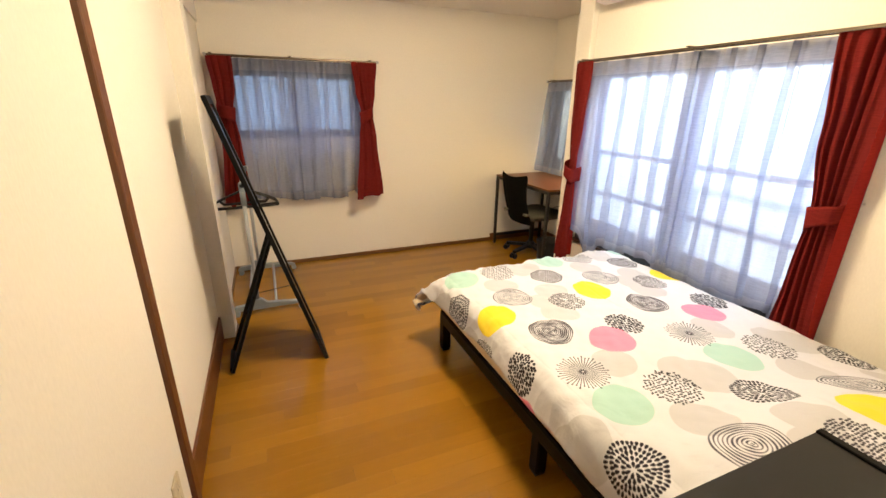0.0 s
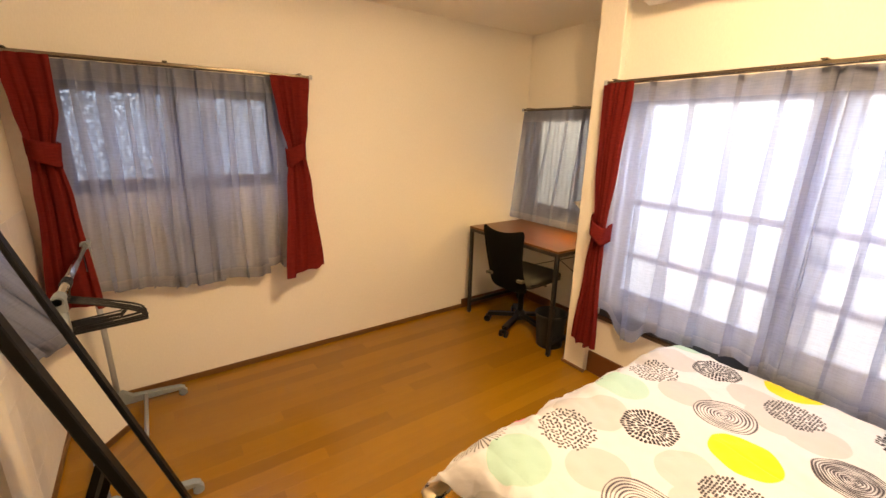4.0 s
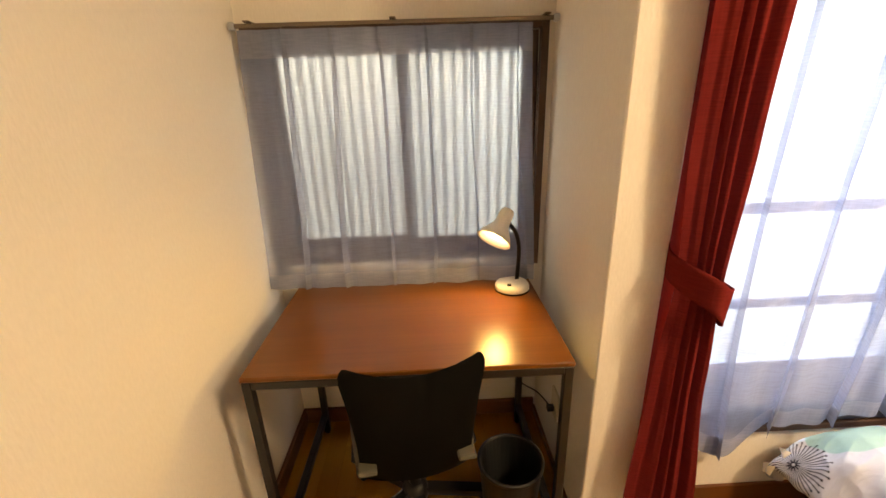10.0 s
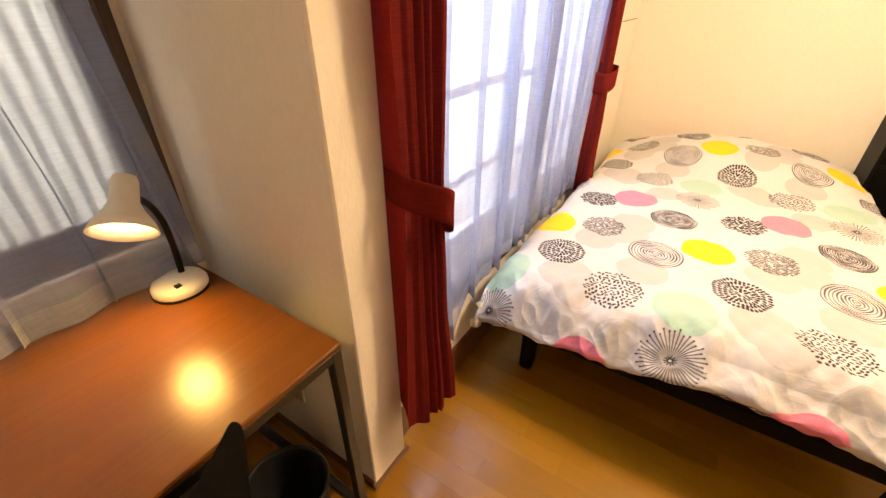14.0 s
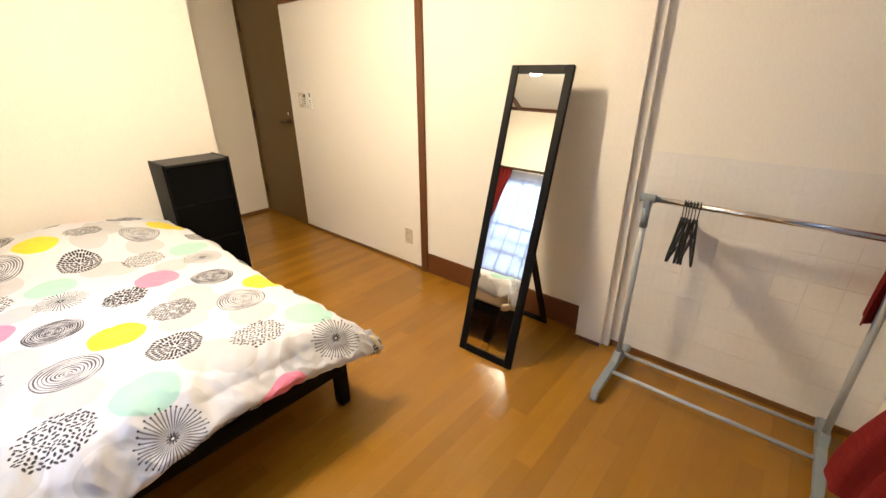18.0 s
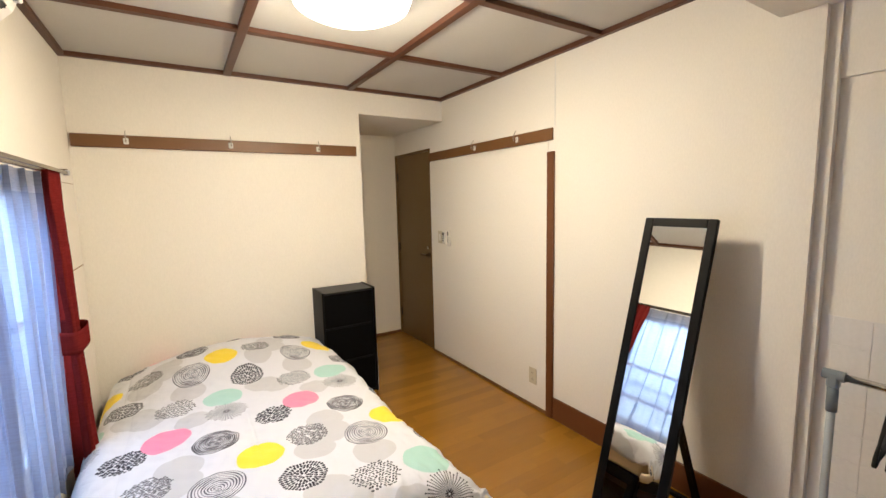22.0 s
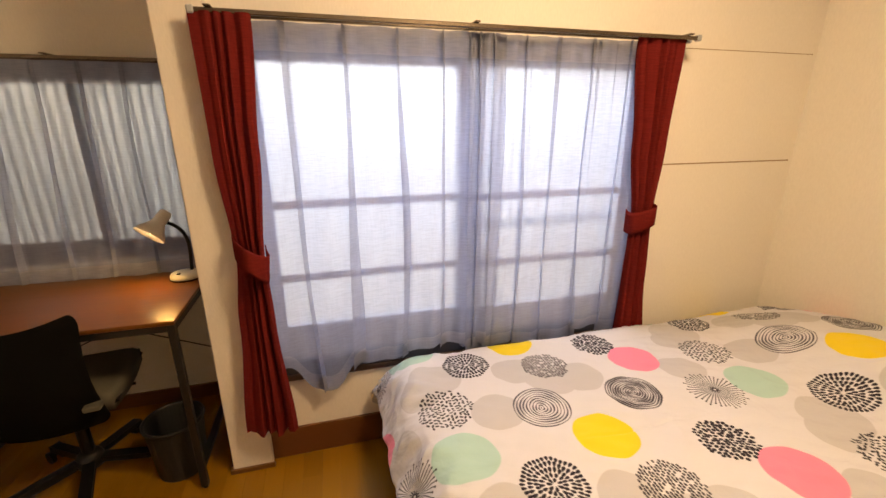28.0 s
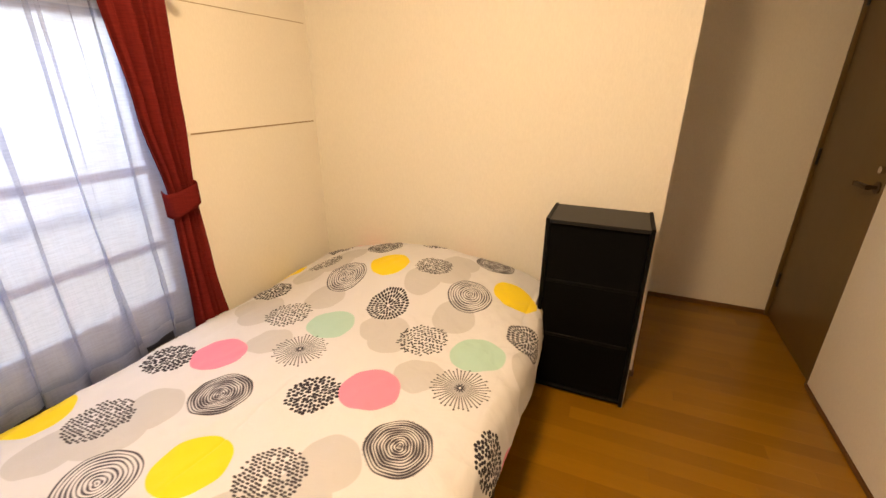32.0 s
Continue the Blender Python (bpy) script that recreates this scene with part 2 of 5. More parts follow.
def wood(name, light, dark, rough):
    """Lacquered veneer with its grain along y."""
    m = bpy.data.materials.new(name)
    m.use_nodes = True
    n, k = m.node_tree.nodes, m.node_tree.links
    b = n["Principled BSDF"]
    b.inputs["Roughness"].default_value, b.inputs["Specular IOR Level"].default_value = rough, 0.4
    co, mp = n.new("ShaderNodeTexCoord"), n.new("ShaderNodeMapping")
    mp.inputs["Scale"].default_value = (1.0, 0.035, 1.0)
    k.new(co.outputs["Object"], mp.inputs[0])
    total = n.new("ShaderNodeMath")
    total.operation = "ADD"
    for slot, scale in enumerate((18.0, 110.0)):
        nz = n.new("ShaderNodeTexNoise")
        nz.inputs["Scale"].default_value, nz.inputs["Detail"].default_value = scale, 1.0
        k.new(mp.outputs[0], nz.inputs[0])
        k.new(nz.outputs["Fac"], total.inputs[slot])
    rng = n.new("ShaderNodeMapRange")
    rng.inputs["From Min"].default_value, rng.inputs["From Max"].default_value = 0.7, 1.3
    k.new(total.outputs[0], rng.inputs["Value"])
    mix = n.new("ShaderNodeMix")
    mix.data_type = "RGBA"
    mix.inputs["A"].default_value, mix.inputs["B"].default_value = (*light, 1), (*dark, 1)
    k.new(rng.outputs[0], mix.inputs["Factor"])
    k.new(mix.outputs["Result"], b.inputs["Base Color"])
    return m


M_WALL = mat("wallpaper", (0.86, 0.825, 0.750), 0.85, grain=160, bump=0.35, spots=0.04, spec=0.2, stretch=(1, 1, 0.35))
M_PAINT = mat("white_paint", (0.80, 0.79, 0.76), 0.5, grain=90, bump=0.1, spots=0.05)
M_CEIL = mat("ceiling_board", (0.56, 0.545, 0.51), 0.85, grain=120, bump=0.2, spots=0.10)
M_POST = mat("reddish_brown_wood", (0.140, 0.048, 0.012), 0.45, grain=14, bump=0.15, spots=0.35, stretch=(6, 6, 0.6))
M_TRIM = mat("dark_brown_wood", (0.095, 0.032, 0.012), 0.45, grain=14, bump=0.15, spots=0.35, stretch=(6, 6, 0.6))
M_BASE = mat("brown_base_wood", (0.140, 0.047, 0.013), 0.38, grain=16, bump=0.15, spots=0.40, stretch=(4, 0.5, 6))
M_SKIRT = mat("thin_skirting", (0.168, 0.074, 0.019), 0.45, grain=40, bump=0.1, spots=0.3)
M_FLOOR = mat("oak_flooring", (0.340, 0.164, 0.011), 0.22, grain=11, bump=0.05, spots=0.30, stretch=(0.5, 9, 9), vary=0.46, coat=0.10, tone=(0.200, 0.087, 0.005))
M_JOINT = mat("floor_joint", (0.22, 0.092, 0.008), 0.5)
M_SEAM = mat("seam_shadow_line", (0.36, 0.27, 0.17), 0.8)
M_DOOR = mat("olive_brown_door", (0.150, 0.090, 0.024), 0.40, grain=16, bump=0.1, spots=0.25, stretch=(5, 5, 0.5))
M_BLACK = mat("black_metal", (0.012, 0.011, 0.011), 0.38, spots=0.2)
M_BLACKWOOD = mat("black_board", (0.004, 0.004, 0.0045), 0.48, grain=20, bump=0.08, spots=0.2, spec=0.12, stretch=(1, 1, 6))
# shelf top only: the black board, lightened as the room light greys it
M_SHELFTOP = mat("lit_black_board", (0.011, 0.012, 0.014), 0.42, grain=20, bump=0.08, spots=0.2, spec=0.35, stretch=(1, 1, 6))
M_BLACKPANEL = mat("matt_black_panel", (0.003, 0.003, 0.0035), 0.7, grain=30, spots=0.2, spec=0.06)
M_MESH = mat("black_fabric", (0.012, 0.0115, 0.0105), 0.9, grain=110, bump=0.2, spec=0.08)
M_PLASTIC = mat("black_plastic", (0.006, 0.006, 0.0065), 0.42, spots=0.2, spec=0.3)
M_BIN = mat("charcoal_plastic", (0.020, 0.021, 0.022), 0.45, spots=0.25, spec=0.4)
M_BEIGE = mat("grey_beige_seat_fabric", (0.10, 0.094, 0.072), 0.9, grain=140, bump=0.4)
M_WHITEPL = mat("white_plastic", (0.78, 0.76, 0.71), 0.38, spots=0.05)
M_IVORY = mat("ivory_plastic", (0.62, 0.56, 0.42), 0.40, spots=0.08)
M_SCREEN = mat("dark_grey_screen", (0.07, 0.075, 0.08), 0.3)
M_GREY = mat("grey_plastic", (0.22, 0.26, 0.29), 0.42, spots=0.15)
M_LIGHTGREY = mat("grey_painted_tube", (0.40, 0.43, 0.46), 0.35, spots=0.12)
M_CHROME = mat("chrome", (0.75, 0.73, 0.70), 0.14, metal=1.0, spots=0.05)
M_BRASS = mat("dull_brass_rail", (0.22, 0.18, 0.14), 0.20, metal=0.9, spots=0.2)
M_ALU = mat("grey_aluminium", (0.60, 0.64, 0.74), 0.45, metal=0.0, spots=0.12)
M_BRONZE = mat("brown_window_frame", (0.075, 0.040, 0.025), 0.42, spots=0.2)
M_TRACK = mat("dark_grey_track", (0.045, 0.045, 0.055), 0.5, spots=0.2)
M_DESK = wood("reddish_walnut_desktop", (0.160, 0.056, 0.009), (0.130, 0.044, 0.007), 0.29)
M_MIRROR = mat("mirror", (0.90, 0.92, 0.92), 0.005, metal=1.0)
M_TILE = mat("painted_tile", (0.80, 0.78, 0.75), 0.42, grain=60, bump=0.08, spots=0.04, vary=0.05)
M_GROUT = mat("painted_grout", (0.80, 0.78, 0.75), 0.8)
M_MATTRESS = mat("cream_mattress", (0.66, 0.56, 0.40), 0.9, grain=200, bump=0.4, spots=0.1)
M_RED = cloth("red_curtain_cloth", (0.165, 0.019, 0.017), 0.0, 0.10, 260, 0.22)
# same red cloth, brightened for the light that falls on the returns
M_REDLIT = cloth("lit_red_cloth", (0.31, 0.028, 0.022), 0.0, 0.10, 260, 0.20)
M_SHEER = cloth("sheer_grey_voile", (0.47, 0.54, 0.76), 0.555, 0.40, 240, 0.24, 0.22)
M_SHEERBAND = cloth("sheer_heading", (0.36, 0.39, 0.50), 0.18, 0.45, 230, 0.25)
M_GLASS = frosted("figured_glass", (0.98, 0.98, 1.0), 1.05, 30, 0.0, 1.0, (0.55, 0.62, 0.66), (1, 1, 3.2))
M_GLASSN = frosted("hammered_glass", (0.95, 0.98, 1.0), 1.6, 62, 0.45, 0.56, (0.09, 0.12, 0.16))
M_DOME = glow("lit_dome", (1.0, 0.86, 0.62), 9.0)
M_BULB = glow("lit_bulb", (1.0, 0.72, 0.34), 18.0)
M_OUTE = glow("bright_outdoors", (1.0, 0.98, 0.91), 0.82, (0.66, 0.72, 0.74))
M_OUTN = glow("dim_outdoors_glow", (0.52, 0.64, 0.78), 0.62)
M_GLASSD = frosted("nook_glass", (0.80, 0.82, 0.80), 0.80, 40, 0.05, 0.95)
M_CORR = frosted("corrugated_sheet", (0.97, 0.98, 1.0), 0.68, 8)
# the shading of the sheet's waves, put into the colour
M_CORRDIM = frosted("shaded_corrugation", (0.10, 0.10, 0.11), 0.35, 8)
M_GROUND = mat("concrete", (0.35, 0.34, 0.32), 0.9, grain=20, bump=0.3, spots=0.3)


# ---- building helpers ----
def link(name, bm, material, parent=None, label="", smooth=False):
    me = bpy.data.meshes.new(name)
    bm.to_mesh(me)
    bm.free()
    if smooth:
        me.polygons.foreach_set("use_smooth", [True] * len(me.polygons))
    for one in material if isinstance(material, (list, tuple)) else [material]:
        me.materials.append(one)
    ob = new(name, me)
    if parent is not None:
        ob.parent = parent
    if label:
        tagged(ob, label)
    return ob


def part(name, bm, material, parent, label="", smooth=False):
    return link(name, bm, material, parent, label, smooth)


def thing(name, x, y, z, label, category, group="", turn=0):
    ob = new(name)
    ob.empty_display_size = 0.1
    ob.matrix_world = pose(x, y, z, 0, 0, turn)
    return tagged(ob, label, category, group)


def box(lo, hi, bevel=0.0, bm=None, seg=1):
    bm = bm or bmesh.new()
    v = bmesh.ops.create_cube(bm, size=1.0)["verts"]
    for q in v:
        q.co = Vector([lo[i] + (q.co[i] + 0.5) * (hi[i] - lo[i]) for i in range(3)])
    if bevel:
        edges = list({e for q in v for e in q.link_edges})
        bmesh.ops.bevel(bm, geom=edges, offset=bevel, segments=seg, affect="EDGES", profile=0.6)
    return bm


def rod(a, b, r, bm=None, n=12, r2=None):
    """A round bar from a to b."""
    bm = bm or bmesh.new()
    a, b = Vector(a), Vector(b)
    m = Matrix.Translation((a + b) / 2) @ (b - a).to_track_quat("Z", "Y").to_matrix().to_4x4()
    bmesh.ops.create_cone(bm, cap_ends=True, segments=n, radius1=r, radius2=r if r2 is None else r2, depth=(b - a).length, matrix=m)
    return bm


def bar(a, b, w, d, bm=None, up=(0, 0, 1)):
    """A square bar from a to b, w wide and d deep."""
    bm = bm or bmesh.new()
    a, b = Vector(a), Vector(b)
    z = (b - a).normalized()
    x = Vector(up).cross(z)
    x = x.normalized() if x.length > 1e-4 else Vector((1, 0, 0))
    y = z.cross(x)
    m = Matrix((x, y, z)).transposed().to_4x4()
    v = bmesh.ops.create_cube(bm, size=1.0)["verts"]
    for q in v:
        q.co = (a + b) / 2 + m @ Vector((q.co.x * w, q.co.y * d, q.co.z * (b - a).length))
    edges = list({e for q in v for e in q.link_edges})
    bmesh.ops.bevel(bm, geom=edges, offset=min(w, d) * 0.12, segments=1, affect="EDGES")
    return bm


def tube(points, r, bm=None, n=8):
    """A round tube along a line of points."""
    bm = bm or bmesh.new()
    pts = [Vector(p) for p in points]
    rings = []
    for i, p in enumerate(pts):
        z = (pts[min(i + 1, len(pts) - 1)] - pts[max(i - 1, 0)]).normalized()
        x = z.orthogonal().normalized() if not rings else (rings[-1][1] - z * rings[-1][1].dot(z)).normalized()
        y = z.cross(x)
        rings.append(([bm.verts.new(p + r * (math.cos(math.tau * j / n) * x + math.sin(math.tau * j / n) * y)) for j in range(n)], x))
    for (a, _), (b, _) in zip(rings, rings[1:]):
        for j in range(n):
            bm.faces.new((a[j], a[(j + 1) % n], b[(j + 1) % n], b[j]))
    bm.faces.new(rings[0][0][::-1])
    bm.faces.new(rings[-1][0])
    return bm


def lathe(profile, n=32, bm=None, at=(0, 0, 0), turn=None, cap=True):
    """A turned body from (radius, height) pairs."""
    bm = bm or bmesh.new()
    m = Matrix.Translation(at) @ (turn.to_4x4() if turn else Matrix())
    rings = [[bm.verts.new(m @ Vector((r * math.cos(math.tau * j / n), r * math.sin(math.tau * j / n), z))) for j in range(n)] for r, z in profile]
    for a, b in zip(rings, rings[1:]):
        for j in range(n):
            bm.faces.new((a[j], a[(j + 1) % n], b[(j + 1) % n], b[j]))
    if cap and profile[0][0] > 1e-4:
        bm.faces.new(rings[0][::-1])
    if cap and profile[-1][0] > 1e-4:
        bm.faces.new(rings[-1])
    return bm


def structure(name, bm, material, label, category="wall"):
    return tagged(link(name, bm, material), label, category, kind="structure")


def spline(pts, n=6):
    out = []
    for i in range(len(pts) - 1):
        p = [Vector(pts[max(0, min(len(pts) - 1, i + k))]) for k in (-1, 0, 1, 2)]
        for s in range(n):
            q = s / n
            out.append(0.5 * (2 * p[1] + (p[2] - p[0]) * q + (2 * p[0] - 5 * p[1] + 4 * p[2] - p[3]) * q * q + (3 * p[1] - p[0] - 3 * p[2] + p[3]) * q ** 3))
    return out + [Vector(pts[-1])]

# ---- shell of the room ----
def boxes(spans, bevel=0.0):
    bm = bmesh.new()
    for lo, hi in spans:
        box(lo, hi, bevel, bm)
    return bm


TOP = 2.60
floor = structure("floor", box((0.1, -0.85, -0.10), (3.75, 4.35, -0.004)), M_JOINT, "golden brown varnished wooden board floor", "floor")
DOOR_S, DOOR_N, DOOR_H = BACKY, 0.083, 2.040
structure("wall_west", boxes([((WX - WALL, DOOR_N, 0), (WX, PW_S, TOP)), ((WX - WALL, BACKY - WALL, DOOR_H), (WX, DOOR_N, TOP))]), M_WALL, "cream papered wall beside the brown door")
structure("wall_bay", boxes([((BAYX - WALL, PW_N, 0), (BAYX, NY, 1.945)), ((BAYX - WALL, PW_N, 1.945), (BAYX + 0.014, NY, TOP))]), M_WALL, "white papered wall with a ledge above the tiles")
structure("pillar_west", boxes([((WX - WALL, PW_S, 0), (PW_X, PW_N, TOP)), ((BAYX, PW_N, 0), (BAYX + 0.034, PW_N + 0.035, SOFFIT))]), M_WALL, "white papered pillar with a stepped edge", "pillar")
WN = (0.46, 1.50, 1.115, 1.665)
structure("wall_north", boxes([((BAYX - WALL, NY, 0), (WN[0], NY + WALL, TOP)), ((WN[1], NY, 0), (NOOKX + WALL, NY + WALL, TOP)), ((WN[0], NY, 0), (WN[1], NY + WALL, WN[2])), ((WN[0], NY, WN[3]), (WN[1], NY + WALL, TOP))]), M_WALL, "cream papered wall round the small window")
WE = (1.215, 2.865, 0.395, 1.668)
structure("wall_east", boxes([((EX, SY - WALL, 0), (EX + WALL, WE[0], TOP)), ((EX, WE[1], 0), (EX + WALL, PIL_S, TOP)), ((EX, WE[0], 0), (EX + WALL, WE[1], WE[2])), ((EX, WE[0], WE[3]), (EX + WALL, WE[1], TOP))]), M_WALL, "cream papered wall round the wide window")
structure("pillar_east", box((PIL_X, PIL_S, 0), (NOOKX + WALL, PIL_N, TOP), 0.004), M_WALL, "cream papered pillar beside the desk nook", "pillar")
WD = (3.100, 4.085, 0.775, 1.615)
structure("wall_nook", boxes([((NOOKX, PIL_N, 0), (NOOKX + WALL, WD[0], TOP)), ((NOOKX, WD[1], 0), (NOOKX + WALL, NY, TOP)), ((NOOKX, WD[0], 0), (NOOKX + WALL, WD[1], WD[2])), ((NOOKX, WD[0], WD[3]), (NOOKX + WALL, WD[1], TOP))]), M_WALL, "cream papered wall of the desk nook round its window")
structure("wall_south", box((PARTX, SY - WALL, 0), (EX, SY, TOP)), M_WALL, "cream papered wall behind the bed head")
structure("wall_entry_side", box((PARTX, BACKY - WALL, 0), (PARTX + WALL, SY - WALL, TOP)), M_WALL, "cream papered side wall of the entry")
structure("wall_entry_back", box((WX - WALL, BACKY - WALL, 0), (PARTX, BACKY, TOP)), M_WALL, "cream papered back wall of the entry")
structure("soffit_north", box((WX, PW_S + 0.002, SOFFIT), (NOOKX, NY, TOP)), M_WALL, "cream papered lowered ceiling above the bay", "soffit")
structure("soffit_entry", box((WX, BACKY, ENTRY), (PARTX, SY, TOP)), M_WALL, "cream papered lowered ceiling above the entry", "soffit")
bm = box((WX - 0.02, SY - 0.02, CEIL + 0.012), (EX + 0.02, PW_S + 0.02, CEIL + 0.08))
for i in range(3):
    for j in range(3):
        box((WX + 0.01 + i * 0.875, SY + 0.01 + j * 0.862, CEIL), (WX + i * 0.875 + 0.866, SY + j * 0.862 + 0.856, CEIL + 0.014), 0.002, bm)
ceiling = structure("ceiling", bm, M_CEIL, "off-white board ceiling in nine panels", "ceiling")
bm = bmesh.new()
T = 0.027
for x, w in ((WX, 0.034), (WX + 0.875 - 0.022, 0.045), (WX + 1.75 - 0.022, 0.045), (EX - 0.034, 0.034)):
    box((x, SY, CEIL - T), (x + w, PW_S, CEIL + 0.004), 0.002, bm)
for y, w in ((SY, 0.034), (SY + 0.862 - 0.022, 0.045), (SY + 1.724 - 0.022, 0.045), (PW_S - 0.034, 0.034)):
    box((WX, y, CEIL - T + 0.002), (EX, y + w, CEIL + 0.003), 0.002, bm)
structure("trim_ceiling", bm, M_TRIM, "dark brown wooden battens across the ceiling", "trim")

# skirtings: tall brown boards and thin brown strips
structure("baseboard_west", box((WX, 1.700, 0), (WX + 0.012, PW_S, 0.155), 0.002), M_BASE, "tall dark brown wooden skirting board", "skirting")
structure("baseboard_east", box((EX - 0.012, SY, 0), (EX, PIL_S, 0.140), 0.002), M_BASE, "tall brown wooden skirting board under the window", "skirting")
S = 0.010
structure("baseboard_thin", boxes([((WX, DOOR_N, 0), (WX + S, 1.640, 0.022)), ((BAYX, PW_N + 0.036, 0), (BAYX + S, NY, 0.03)), ((BAYX + S, NY - S, 0), (2.86, NY, 0.032)), ((PW_X, PW_S - S, 0), (PW_X + S, PW_N + 0.0, 0.018)),
    ((PIL_X - S, PIL_S - S, 0), (PIL_X, PIL_N + S, 0.020)), ((PIL_X, PIL_N, 0), (NOOKX, PIL_N + S, 0.03)), ((PARTX + 0.0, SY, 0), (EX - 0.012, SY + S, 0.03)), ((PARTX - S, BACKY, 0), (PARTX, SY + S, 0.03)), ((WX, BACKY, 0), (PARTX - S, BACKY + S, 0.03))], 0.001), M_SKIRT, "thin brown skirting strips along the walls", "skirting")
structure("baseboard_nook", boxes([((2.86, NY - 0.016, 0), (NOOKX, NY, 0.075)), ((NOOKX - 0.016, PIL_N + S, 0), (NOOKX, NY - 0.016, 0.075))], 0.002), M_BASE, "dark brown skirting board in the nook", "skirting")
structure("trim_panel_edge", box((WX, DOOR_N, 0.024), (WX + 0.006, 1.640, 1.905), 0.002), M_WALL, "white papered flat panel on the wall", "panel")
structure("trim_seam", box((WX, 1.690, 1.99), (WX + 0.004, 1.698, CEIL - T), 0.001), M_PAINT, "thin raised seam in the wallpaper", "trim")
structure("trim_post", box((WX, 1.642, 0), (WX + 0.022, 1.698, 1.838), 0.003), M_POST, "dark brown wooden post on the wall", "post")
structure("trim_seam_east", boxes([((EX - 0.0025, 0.34, 1.196), (EX, 1.10, 1.202)), ((EX - 0.0015, 0.34, 1.684), (EX, 1.10, 1.687))]), M_SEAM, "thin dark seams in the wallpaper", "trim")

# ---- door ----
door = thing("door_1", WX - 0.03, 0, 0, "closed olive brown flush door with a dark lever handle", "door")
door["kind"] = "structure"
part("leaf", box((-0.010, DOOR_S + 0.022, 0.006), (0.018, DOOR_N - 0.026, DOOR_H - 0.022), 0.003), M_DOOR, door)
part("door_frame", boxes([((-0.03, DOOR_N - 0.024, 0), (0.036, DOOR_N - 0.002, DOOR_H)), ((-0.03, DOOR_S + 0.002, 0), (0.036, DOOR_S + 0.020, DOOR_H)), ((-0.03, DOOR_S + 0.020, DOOR_H - 0.020), (0.036, DOOR_N - 0.024, DOOR_H))], 0.002), M_DOOR, door)
part("backing", box((-0.06, DOOR_S, 0), (-0.032, DOOR_N, DOOR_H)), M_DOOR, door)
bm = rod((0.018, 0.0, 0.985), (0.024, 0.0, 0.985), 0.026, n=20)
rod((0.024, 0.0, 0.985), (0.055, 0.0, 0.985), 0.009, bm)
bar((0.055, 0.010, 0.985), (0.055, -0.105, 0.982), 0.014, 0.018, bm)
part("door_handle", bm, mat("dark_bronze", (0.10, 0.07, 0.035), 0.35, metal=0.8), door, "dark bronze lever handle")
part("lock_turn", rod((0.018, 0.0, 1.060), (0.034, 0.0, 1.060), 0.015, n=16), M_CHROME, door, "chrome thumb turn")
for z in (0.26, 1.02, 1.80):
    part("hinge", rod((0.022, DOOR_S + 0.026, z - 0.045), (0.022, DOOR_S + 0.026, z + 0.045), 0.008), M_BLACK, door)

# ---- windows ----
def window(name, at, span, label, m_frame, m_glass, bars=(), bottom=0.05, rail=0.042, meet=None, gap=0.004):
    """A sliding window of two sashes in an opening: span is along the wall and up; at() places (along, out of the room, up)."""
    s0, s1, z0, z1 = span
    w = tagged(new(name), label, "window", kind="structure")

    def pieces(spans, bevel=0.002):
        bm = bmesh.new()
        for (a, b, c), (d, e, f) in spans:
            p, q = at(a, b, c), at(d, e, f)
            box([min(i, j) for i, j in zip(p, q)], [max(i, j) for i, j in zip(p, q)], bevel, bm)
        return bm

    F = 0.03
    part("window_frame", pieces([((s0 + gap, 0.02, z0 + gap), (s0 + F, 0.11, z1 - gap)), ((s1 - F, 0.02, z0 + gap), (s1 - gap, 0.11, z1 - gap)), ((s0 + F, 0.02, z1 - F), (s1 - F, 0.11, z1 - gap)), ((s0 + F, 0.02, z0 + gap), (s1 - F, 0.11, z0 + F))]), m_frame, w)
    mid = meet if meet is not None else (s0 + s1) / 2
    for a, b, dep in ((s0 + F, mid + 0.022, 0.035), (mid - 0.022, s1 - F, 0.072)):
        lo, hi = z0 + F, z1 - F
        sash = part("sash", pieces([((a, dep, lo), (a + rail, dep + 0.03, hi)), ((b - rail, dep, lo), (b, dep + 0.03, hi)), ((a + rail, dep, hi - rail), (b - rail, dep + 0.03, hi)), ((a + rail, dep, lo), (b - rail, dep + 0.03, lo + bottom))]), m_frame, w)
        pane = part("pane", pieces([((a + rail, dep + 0.013, lo + bottom), (b - rail, dep + 0.017, hi - rail))], 0), m_glass, sash)
        pane.visible_shadow = False
        for z in bars:
            part("glazing_bar", pieces([((a + rail, dep + 0.004, z - 0.017), (b - rail, dep + 0.012, z + 0.017))]), m_frame, sash)
    return w


east = lambda s, d, z: (EX + d, s, z)
north = lambda s, d, z: (s, NY + d, z)
nook = lambda s, d, z: (NOOKX + d, s, z)
win_e = window("window_1", east, WE, "wide sliding window with figured glass and grey bars", M_ALU, M_GLASS, bars=(1.085, 0.785), bottom=0.15)
window("window_2", north, WN, "small sliding window with hammered glass in brown frame", M_BRONZE, M_GLASSN, bottom=0.035, meet=0.96)
win_d = window("window_3", nook, WD, "sliding window in brown frame above the desk", M_BRONZE, M_GLASSD, bottom=0.06, rail=0.022, meet=3.58)
bm = box((NOOKX - 0.020, WD[0] - 0.022, WD[2] - 0.02), (NOOKX + 0.012, WD[0] + 0.003, WD[3] + 0.022), 0.002)
box((NOOKX - 0.020, WD[1] - 0.003, WD[2] - 0.02), (NOOKX + 0.012, WD[1] + 0.022, WD[3] + 0.022), 0.002, bm)
